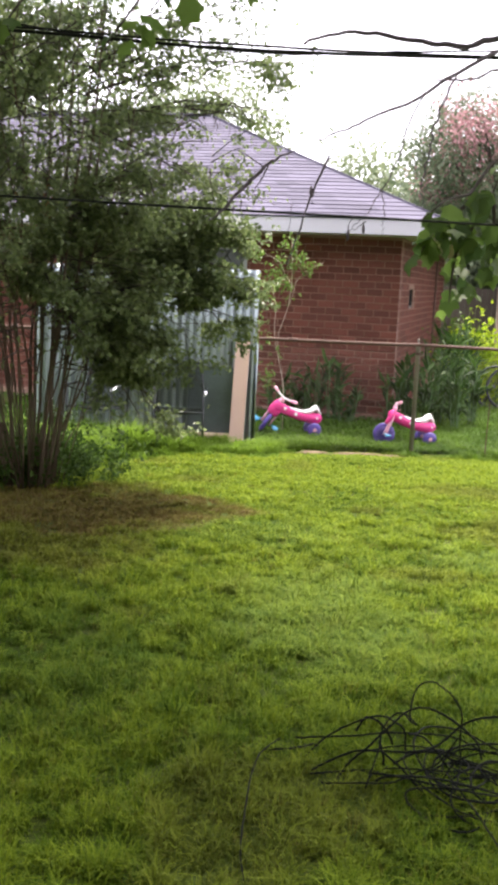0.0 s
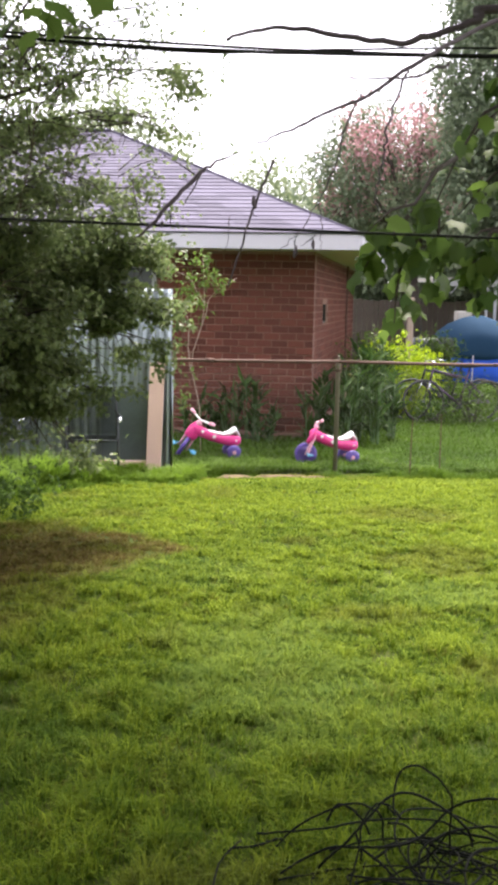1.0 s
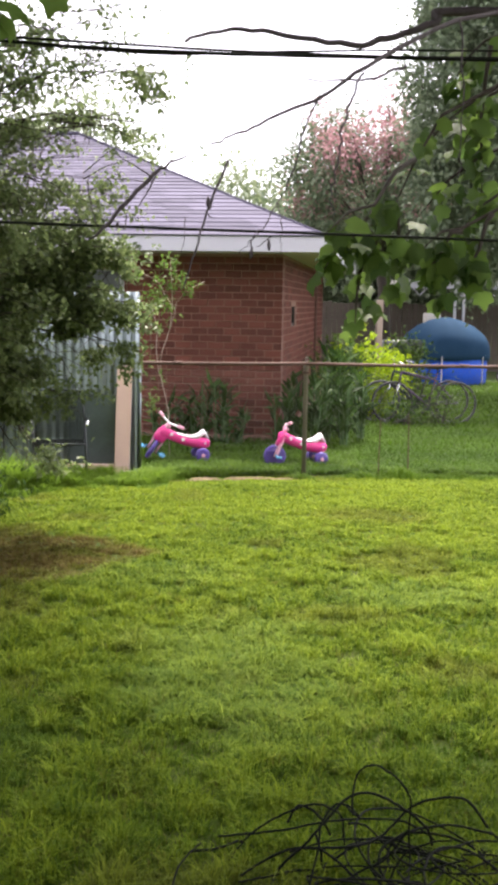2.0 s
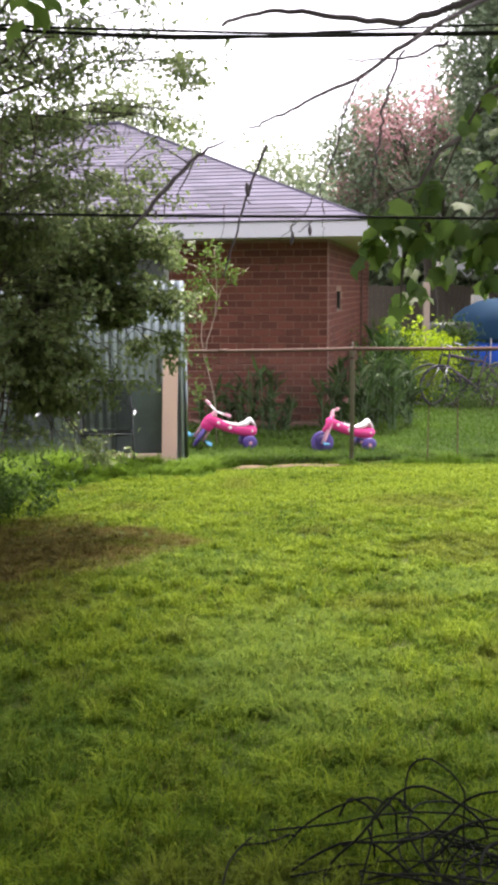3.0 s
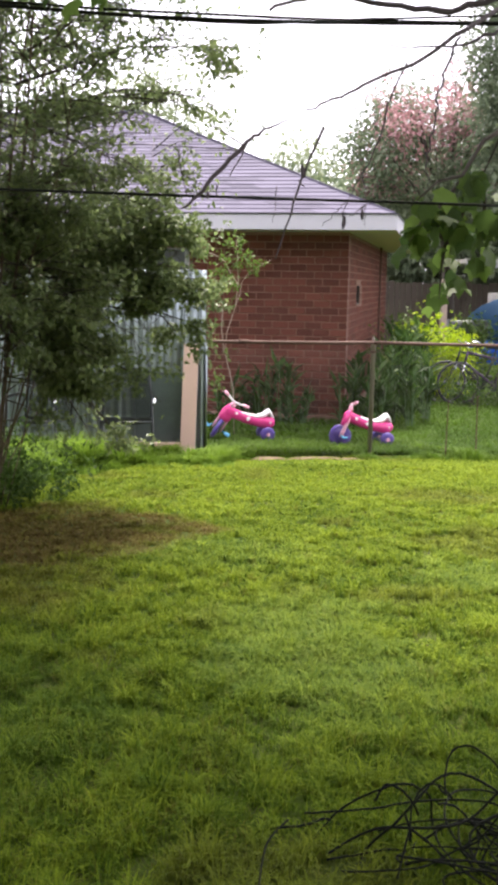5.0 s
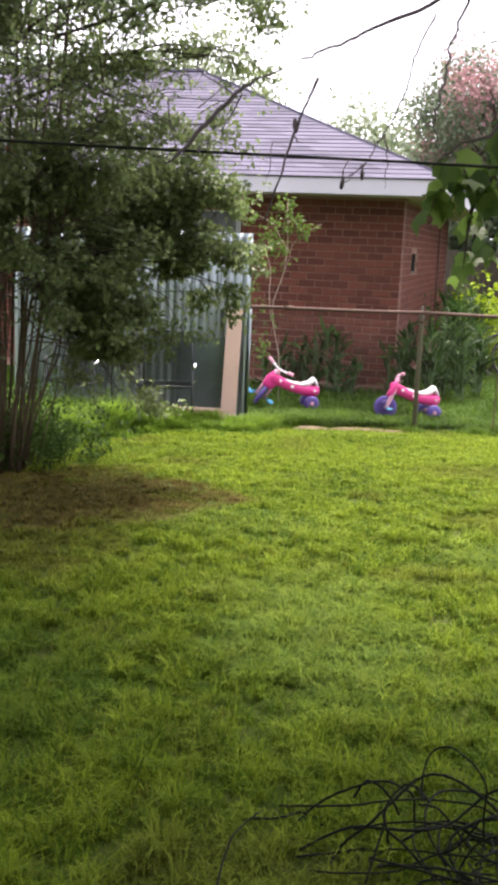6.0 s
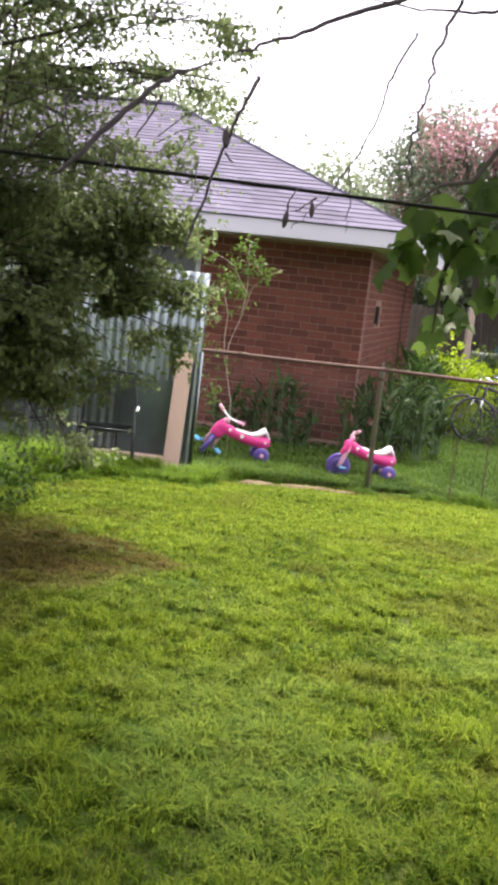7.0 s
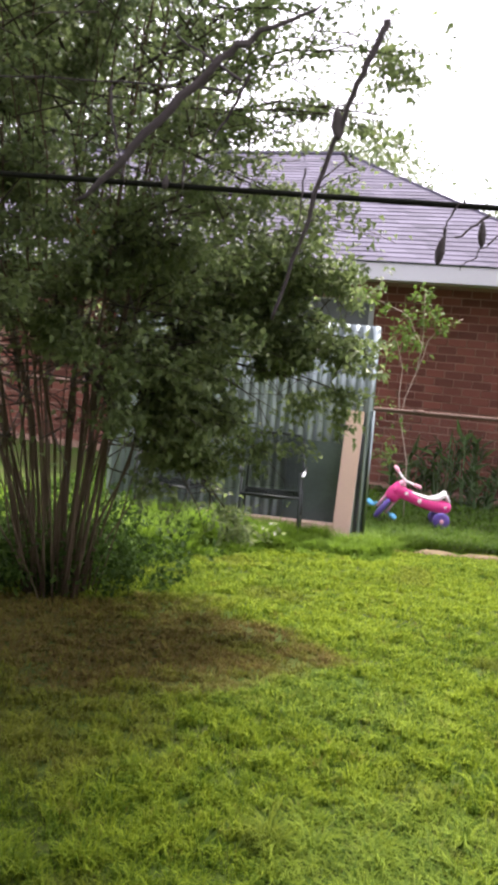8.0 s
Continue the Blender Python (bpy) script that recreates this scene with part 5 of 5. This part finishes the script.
def build_broad_tree():
    rng, rnd = np.random.default_rng(71), random.Random(71)
    tree = thing("broad_leaved_tree", "broad-leaved tree with drooping branches over the lawn", "tree")
    foot = Vector((3.5, 4.6, ground_z(4.6) - 0.05))
    fork = Vector((3.3, 4.5, 2.4))
    part("trunk", Geo().tube([foot, (3.45, 4.55, 1.2), fork], [0.17, 0.14, 0.12], 10), BARK, tree, smooth=True)
    pos, out = [], []
    # drooping sprays in view: (root, middle, end, leaves)
    sprays = [((2.583, 4.6, 2.973), (1.501, 4.5, 2.457), (1.296, 4.5, 2.032), 7),
              ((1.403, 4.5, 2.289), (1.207, 4.3, 2.096), (0.991, 4.1, 1.972), 13),
              ((1.335, 4.5, 2.121), (1.148, 4.4, 1.987), (1.031, 4.3, 1.864), 18),
              ((1.335, 4.5, 2.121), (1.257, 4.5, 1.959), (1.248, 4.7, 1.708), 20),
              ((1.335, 4.5, 2.121), (1.375, 4.6, 1.979), (1.386, 4.7, 1.827), 18),
              ((2.585, 4.6, 2.48), (1.601, 4.5, 2.038), (1.434, 4.5, 1.944), 12),
              ((1.601, 4.5, 2.023), (1.513, 4.5, 1.934), (1.464, 4.5, 1.797), 15),
              ((1.719, 4.5, 2.093), (1.671, 4.5, 1.955), (1.641, 4.5, 1.846), 14),
              ((2.585, 4.9, 3.073), (1.817, 5.0, 2.864), (1.669, 5.0, 2.656), 20),
              ((2.585, 4.9, 2.974), (1.847, 5.0, 2.637), (1.739, 5.0, 2.429), 18),
              ((1.777, 4.8, 2.794), (1.748, 4.8, 2.488), (1.769, 4.8, 2.192), 16),
              ((2.975, 4.4, 2.973), (1.203, 3.8, 3.062), (0.075, 3.55, 2.585), 9),
              ((0.614, 3.6, 2.911), (0.124, 3.5, 2.713), (-0.12, 3.45, 2.417), 9),
              ((0.124, 3.5, 2.811), (-0.269, 3.5, 2.662), (-0.464, 3.5, 2.465), 8),
              ((2.6, 4.9, 2.95), (1.75, 4.85, 2.6), (1.45, 4.8, 2.3), 14),
              ((2.5, 4.9, 2.6), (1.75, 4.8, 2.35), (1.5, 4.8, 2.1), 14),
              ((2.4, 4.7, 2.3), (1.8, 4.6, 2.2), (1.6, 4.6, 2.0), 12),
              ((1.25, 4.55, 1.95), (1.2, 4.5, 1.85), (1.19, 4.5, 1.66), 3)]
    for s, m, e, k in sprays:
        s, m, e = Vector(s), Vector(m), Vector(e)
        part("branch", Geo().tube([s, s.lerp(m, 0.5) + Vector((0, 0, 0.04)), m, m.lerp(e, 0.5) + Vector((0, 0, 0.03)), e], [0.011, 0.009, 0.007, 0.005, 0.002], 6), BARK, tree, smooth=True)
        for i in range(int(k * 1.15)):
            u = rnd.uniform(0.3, 1.05)
            p = s.lerp(m, u * 2) if u < 0.5 else m.lerp(e, u * 2 - 1)
            pos.append(p + Vector((rnd.uniform(-1, 1), rnd.uniform(-1, 1), rnd.uniform(-1, 0.5))) * 0.05)
            out.append((rnd.uniform(-0.9, 0.6), rnd.uniform(-0.9, 0.7), rnd.uniform(-1.6, -0.1)))
    # crown above, out of view, thickened to shade the near lawn
    for i in range(200):
        a, r = rnd.uniform(0, 2 * math.pi), 3.7 * math.sqrt(rnd.random())
        c = Vector((0.3 + math.cos(a) * r * 1.15, 3.6 + math.sin(a) * r * 1.0, 4.55 + 1.3 * rnd.random()))
        if i < 26:
            part("limb", Geo().tube([fork, fork.lerp(c, 0.5) + Vector((0, 0, 0.35)), c], [0.06, 0.035, 0.01], 6), BARK, tree, smooth=True)
        for j in range(90):
            pos.append(c + Vector((rnd.gauss(0, 0.42), rnd.gauss(0, 0.42), abs(rnd.gauss(0, 0.25)) - 0.1)))
            out.append((rnd.uniform(-1, 1), rnd.uniform(-1, 1), rnd.uniform(-0.9, 0.2)))
    # extra unseen clumps, added to darken the near left of the lawn
    for i in range(150):
        a, r = rnd.uniform(0, 2 * math.pi), 2.4 * math.sqrt(rnd.random())
        c = Vector((-2.3 + math.cos(a) * r, 4.6 + math.sin(a) * r * 1.1, 4.6 + 0.9 * rnd.random()))
        if i < 6:
            part("limb", Geo().tube([fork, fork.lerp(c, 0.5) + Vector((0, 0, 0.8)), c], [0.07, 0.045, 0.012], 6), BARK, tree, smooth=True)
        for j in range(80):
            pos.append(c + Vector((rnd.gauss(0, 0.42), rnd.gauss(0, 0.42), abs(rnd.gauss(0, 0.25)) - 0.1)))
            out.append((rnd.uniform(-1, 1), rnd.uniform(-1, 1), rnd.uniform(-0.9, 0.2)))
    # extra unseen clumps high up, placed to cast shade on the left lawn
    for i in range(42):
        a, r = rnd.uniform(0, 2 * math.pi), 1.25 * math.sqrt(rnd.random())
        c = Vector((0.4 + math.cos(a) * r * 0.85, 8.45 + math.sin(a) * r, 5.9 + 0.8 * rnd.random()))
        if i < 5:
            part("limb", Geo().tube([fork, fork.lerp(c, 0.5) + Vector((0, -0.8, 1.4)), c], [0.07, 0.045, 0.012], 6), BARK, tree, smooth=True)
        for j in range(70):
            pos.append(c + Vector((rnd.gauss(0, 0.35), rnd.gauss(0, 0.35), abs(rnd.gauss(0, 0.25)) - 0.1)))
            out.append((rnd.uniform(-1, 1), rnd.uniform(-1, 1), rnd.uniform(-0.9, 0.2)))
    pos, out = np.array([tuple(p) for p in pos]), np.array(out)
    n = len(pos)
    v, t, k = lobed_leaf(pos, out, 0.07 + 0.045 * rng.random(n), rng)
    tagged(part("leaves", mesh_np("leaves", v, t, tint=np.repeat(rng.random(n) ** 1.3, k)), BIG_LEAF, tree), kind="stuff")


build_broad_tree()


# ---- bare dead limbs and cables over the lawn ----
def wavy(pts, rnd, amount, steps=5):
    """A bent line through the points."""
    pts = [Vector(p) for p in pts]
    res = []
    for i in range(len(pts) - 1):
        p0, p1, p2, p3 = pts[max(i - 1, 0)], pts[i], pts[i + 1], pts[min(i + 2, len(pts) - 1)]
        for k in range(steps):
            u = k / steps
            q = 0.5 * ((2 * p1) + (p2 - p0) * u + (2 * p0 - 5 * p1 + 4 * p2 - p3) * u * u + (3 * p1 - p0 - 3 * p2 + p3) * u ** 3)
            res.append(q + Vector((rnd.uniform(-1, 1), rnd.uniform(-1, 1), rnd.uniform(-1, 1))) * amount)
    return res + [pts[-1]]


def build_dead_limbs():
    rnd = random.Random(81)
    d = thing("dead_branch", "bare dead branch with dangling dry twigs over the lawn", "branch")
    lines = [([(3.3, 4.75, 2.95), (1.704, 4.8, 2.923), (1.517, 4.7, 2.848), (1.296, 4.6, 2.754), (1.148, 4.5, 2.702), (0.896, 4.5, 2.723), (0.687, 4.5, 2.737), (0.519, 4.4, 2.661)], 0.02),
             ([(2.3, 4.5, 2.95), (1.45, 3.9, 2.66), (1.0, 3.3, 2.376), (0.838, 3.27, 2.273), (0.722, 3.26, 2.214), (0.622, 3.25, 2.167), (0.551, 3.25, 2.136)], 0.0085),
             ([(0.99, 3.5, 2.379), (0.943, 3.45, 2.273), (0.917, 3.42, 2.18), (0.903, 3.4, 2.097), (0.894, 3.4, 2.024), (0.904, 3.4, 1.961)], 0.0042),
             ([(1.017, 4.4, 2.491), (0.966, 4.4, 2.403), (0.946, 4.4, 2.315), (0.916, 4.4, 2.206), (0.867, 4.4, 2.106), (0.811, 4.38, 2.015), (0.768, 4.36, 1.967), (0.721, 4.36, 1.914)], 0.004),
             ([(0.867, 4.4, 2.106), (0.88, 4.4, 2.036), (0.882, 4.4, 1.965), (0.882, 4.4, 1.921)], 0.0026),
             ([(1.287, 3.6, 2.567), (1.306, 3.6, 2.429), (1.31, 3.6, 2.192), (1.308, 3.6, 2.113)], 0.003),
             ([(1.281, 4.2, 2.564), (1.148, 4.2, 2.513), (1.016, 4.2, 2.505), (0.832, 4.2, 2.518)], 0.006)]
    for pts, r in lines:
        p = wavy(pts, rnd, 0.006)
        part("limb", Geo().tube(p, [r * (1 - 0.7 * i / (len(p) - 1)) for i in range(len(p))], 6), DEAD, d, smooth=True)
    # a broken piece caught in the twigs, thin at both ends
    p = wavy([(0.241, 3.26, 1.888), (0.285, 3.25, 1.926), (0.351, 3.25, 1.998), (0.406, 3.25, 2.057), (0.451, 3.25, 2.086), (0.515, 3.25, 2.118)], rnd, 0.003)
    part("limb", Geo().tube(p, [0.0012 + 0.0045 * math.sin(math.pi * (i / (len(p) - 1)) ** 0.8) for i in range(len(p))], 6), DEAD, d, smooth=True)
    return d


def build_hanging_vine():
    """Dry vine that hangs from the cables, with withered pods."""
    rnd = random.Random(82)
    d = thing("dry_vine", "dry vine with withered dark pods hanging from the cables", "vine")
    for pts, r in (([(0.592, 3.2, 2.09), (0.575, 3.2, 2.045), (0.55, 3.22, 1.985), (0.512, 3.25, 1.86), (0.485, 3.27, 1.77)], 0.0042),
                   ([(0.4, 3.4, 2.068), (0.356, 3.4, 2.095), (0.312, 3.4, 2.121)], 0.0025),
                   ([(0.4, 3.4, 2.054), (0.243, 3.41, 2.061), (0.048, 3.42, 2.067), (-0.191, 3.43, 2.073)], 0.0015),
                   ([(0.231, 3.4, 2.054), (0.235, 3.4, 2.01), (0.253, 3.41, 1.935)], 0.0025),
                   ([(0.415, 3.39, 2.074), (0.384, 3.4, 2.017), (0.366, 3.4, 1.988)], 0.0025),
                   ([(0.694, 3.38, 1.934), (0.682, 3.39, 1.922), (0.673, 3.41, 1.903)], 0.0018),
                   ([(0.725, 3.358, 1.916), (0.706, 3.36, 1.899), (0.686, 3.365, 1.886)], 0.002),
                   ([(0.491, 3.4, 1.963), (0.49, 3.4, 1.914), (0.483, 3.4, 1.869)], 0.0014),
                   ([(0.673, 3.41, 1.903), (0.673, 3.41, 1.879)], 0.0025),
                   ([(0.544, 3.32, 1.97), (0.562, 3.33, 1.957)], 0.002),
                   ([(0.334, 3.4, 1.966), (0.332, 3.41, 1.931)], 0.0025)):
        p = wavy(pts, rnd, 0.002)
        part("tendril", Geo().tube(p, [r * (1 - 0.5 * i / (len(p) - 1)) for i in range(len(p))], 5), DEAD, d, smooth=True)
    for x, y, z, h, r in ((0.668, 3.36, 1.852, 0.036, 0.006), (0.718, 3.353, 1.876, 0.032, 0.0052), (0.549, 3.222, 1.968, 0.036, 0.0075), (0.308, 3.41, 1.928, 0.02, 0.005)):
        part("pod", Geo().lathe([(0.001, 0), (r * 0.7, h * 0.15), (r, h * 0.45), (r * 0.6, h * 0.8), (0.001, h)], 8, pose(x, y, z, rnd.uniform(-15, 15), rnd.uniform(-15, 15), 0)), DEAD, d, "withered seed pod", smooth=True)
    return d


def build_cable(name, label, pts, r, group="overhead cables"):
    rnd = random.Random(int(r * 1e5) + len(pts))
    c = part(name, Geo().tube(wavy(pts, rnd, 0.001, 8), r, 6), BLACK_CABLE, smooth=True)
    return tagged(c, label, "cable", group)


build_dead_limbs()
build_hanging_vine()
build_cable("overhead_cable", "thin black cable strung low over the lawn", [(-6, 3.55, 2.03), (-2, 3.47, 1.968), (0.5, 3.41, 1.933), (3, 3.35, 1.9), (6.5, 3.3, 1.88)], 0.004)
build_cable("overhead_cable", "thick black cable of a bundle over the lawn", [(-6, 4.7, 2.86), (-1.2, 4.65, 2.735), (0.2, 4.6, 2.675), (1.3, 4.55, 2.67), (3.5, 4.5, 2.71), (6.5, 4.5, 2.75)], 0.0068)
build_cable("overhead_cable", "black cable of a bundle over the lawn", [(-6, 4.73, 2.88), (-1.2, 4.66, 2.752), (0.1, 4.6, 2.695), (1.4, 4.57, 2.682), (3.5, 4.52, 2.74), (6.5, 4.5, 2.79)], 0.005)
build_cable("overhead_cable", "thin sagging black cable of a bundle over the lawn", [(-6, 4.76, 2.9), (-1.3, 4.68, 2.775), (-0.4, 4.63, 2.71), (0.4, 4.6, 2.662), (1.0, 4.58, 2.69), (2.0, 4.55, 2.72), (6.5, 4.5, 2.83)], 0.004)


# ---- tangled cable on the lawn ----
def build_tangle():
    rnd = random.Random(91)
    t = thing("cable_coil", "loose tangled coil of black cable lying on the lawn", "cable", at=pose(0.96, 3.04, ground_z(3.04)))

    def run(*pts):
        # the slack swings a little to and fro
        a = rnd.uniform(0, 6.28)
        pts = [(x, y + 0.03 * math.sin(a + 1.3 * i) * (z > 0.03), max(z, 0.006)) for i, (x, y, z) in enumerate(pts)]
        part("cable_loop", Geo().tube(wavy(pts, rnd, 0.0010, 7), rnd.choice([0.0025, 0.003, 0.0036]), 6), BLACK_CABLE, t, smooth=True)

    run((-0.498, 0.047, 0.006), (-0.522, 0.088, 0.006), (-0.505, 0.16, 0.006), (-0.453, 0.16, 0.024), (-0.368, 0.16, 0.042), (-0.303, 0.16, 0.04), (-0.25, 0.16, 0.016), (-0.21, 0.16, 0.006), (-0.196, 0.071, 0.006))
    run((-0.458, -0.003, 0.006), (-0.366, 0.09, 0.011), (-0.28, 0.13, 0.072), (-0.19, 0.13, 0.146), (-0.113, 0.13, 0.185), (-0.062, 0.13, 0.16), (-0.025, 0.13, 0.115), (-0.016, 0.13, 0.045), (-0.013, 0.09, 0.006), (-0.005, 0.001, 0.006))
    run((-0.37, 0.12, 0.079), (-0.28, 0.12, 0.105), (-0.19, 0.12, 0.119), (-0.088, 0.12, 0.12), (0.03, 0.12, 0.112), (0.133, 0.12, 0.111), (0.192, 0.12, 0.098), (0.222, 0.12, 0.073))
    run((-0.181, 0.12, 0.117), (-0.152, 0.12, 0.154), (-0.12, 0.12, 0.16), (-0.088, 0.12, 0.138), (-0.067, 0.12, 0.094))
    run((-0.263, -0.074, 0.028), (-0.219, 0.0, 0.065), (-0.157, 0.0, 0.144), (-0.097, 0.0, 0.2), (-0.037, 0.0, 0.239), (0.025, 0.0, 0.251), (0.093, 0.0, 0.232), (0.143, 0.0, 0.198), (0.176, 0.0, 0.154), (0.197, 0.0, 0.096))
    run((-0.052, -0.09, 0.267), (-0.05, -0.09, 0.304), (-0.028, -0.09, 0.354), (0.013, -0.09, 0.374), (0.055, -0.09, 0.359), (0.086, -0.09, 0.32), (0.103, -0.09, 0.27), (0.107, -0.09, 0.195), (0.124, -0.03, 0.094), (0.082, -0.144, 0.086))
    run((-0.06, -0.09, 0.272), (-0.055, -0.09, 0.258), (-0.044, -0.09, 0.253), (-0.036, -0.09, 0.26), (-0.044, -0.09, 0.27), (-0.06, -0.09, 0.272), (-0.09, -0.09, 0.263), (-0.126, -0.09, 0.23), (-0.139, -0.09, 0.174), (-0.177, -0.169, 0.088))
    run((-0.323, 0.0, 0.044), (-0.256, 0.0, 0.069), (-0.182, 0.0, 0.105), (-0.109, 0.0, 0.125), (-0.022, 0.0, 0.134), (0.052, 0.0, 0.142), (0.125, 0.0, 0.196), (0.182, 0.0, 0.234), (0.265, 0.0, 0.249), (0.33, 0.0, 0.17))
    run((-0.329, 0.0, 0.044), (-0.23, 0.0, 0.046), (-0.156, 0.0, 0.038), (-0.082, 0.0, 0.034))
    run((-0.297, -0.1, 0.047), (-0.231, -0.1, 0.068), (-0.172, -0.1, 0.075), (-0.088, -0.1, 0.064), (-0.017, -0.1, 0.088), (0.041, -0.1, 0.131), (0.086, -0.1, 0.226))
    run((-0.185, 0.02, 0.078), (-0.123, 0.02, 0.111), (-0.043, 0.02, 0.142), (0.026, 0.02, 0.134), (0.083, 0.02, 0.106), (0.129, 0.02, 0.058), (0.195, 0.02, 0.037))
    run((-0.027, 0.04, 0.15), (0.024, 0.04, 0.135), (0.076, 0.04, 0.088), (0.115, 0.039, 0.026), (0.11, -0.076, 0.032))
    run((-0.116, -0.05, 0.125), (-0.068, -0.05, 0.098), (-0.018, -0.05, 0.057), (0.016, -0.088, 0.032))
    run((-0.075, 0.04, 0.071), (-0.013, 0.04, 0.096), (0.063, 0.04, 0.094), (0.114, 0.04, 0.073), (0.2, 0.04, 0.072))
    run((0.047, -0.09, 0.032), (0.095, -0.08, 0.112), (0.153, -0.08, 0.162), (0.206, -0.08, 0.186))
    run((0.034, 0.043, 0.026), (0.101, 0.06, 0.055), (0.164, 0.06, 0.067), (0.206, 0.06, 0.053))
    run((-0.118, 0.05, 0.134), (-0.105, 0.05, 0.092), (-0.097, 0.05, 0.039), (-0.108, -0.082, 0.03))
    run((-0.425, -0.02, 0.135), (-0.493, -0.12, 0.117), (-0.522, -0.35, 0.053), (-0.512, -0.55, 0.034), (-0.453, -0.78, 0.04))
    run((-0.744, -0.66, 0.034), (-0.521, -0.7, 0.043), (-0.279, -0.7, 0.047), (-0.037, -0.64, 0.061), (0.088, -0.7, 0.046), (0.125, -0.82, 0.044))
    run((0.063, -0.1, 0.12), (0.13, -0.3, 0.083), (0.186, -0.55, 0.041), (0.222, -0.8, 0.044))
    for k in range(20):
        a0, r, w = rnd.uniform(0, 6.28), rnd.uniform(0.09, 0.22), rnd.uniform(0, 6.28)
        cx, cy, tilt, zc = rnd.uniform(0.02, 0.38), rnd.uniform(-0.2, 0.05), rnd.uniform(0.1, 0.45), rnd.uniform(0.03, 0.08)
        run(*[(cx + math.cos(a0 + 0.7 * i) * r, cy + math.sin(a0 + 0.7 * i) * r * 0.75, max(zc + math.sin(a0 + 0.7 * i - w) * r * tilt, 0.01)) for i in range(10)])


build_tangle()


# ---- bricks of the front wall ----
brick_mesh = brick_geo(PX - 0.013).mesh("brick")
brick_mesh.materials.append(BRICK)
brick_rng = random.Random(95)
for r in range(1, int(EAVE / PZ) + 1):
    for c in range(BRICK_COLUMNS):
        x = -(c + 0.5) * PX - (r % 2) * PX / 2 + PX / 2
        z = (r - 0.5) * PZ
        if x > -0.03:
            x = -0.051
        ob = new("brick", brick_mesh)
        ob.parent = house_wall
        ob.matrix_basis = pose(x, brick_rng.uniform(-0.004, 0.003), z, 0, brick_rng.uniform(-0.5, 0.5), 0) @ Matrix.Diagonal((0.5 if x == -0.051 else 1, 1, 1, 1))
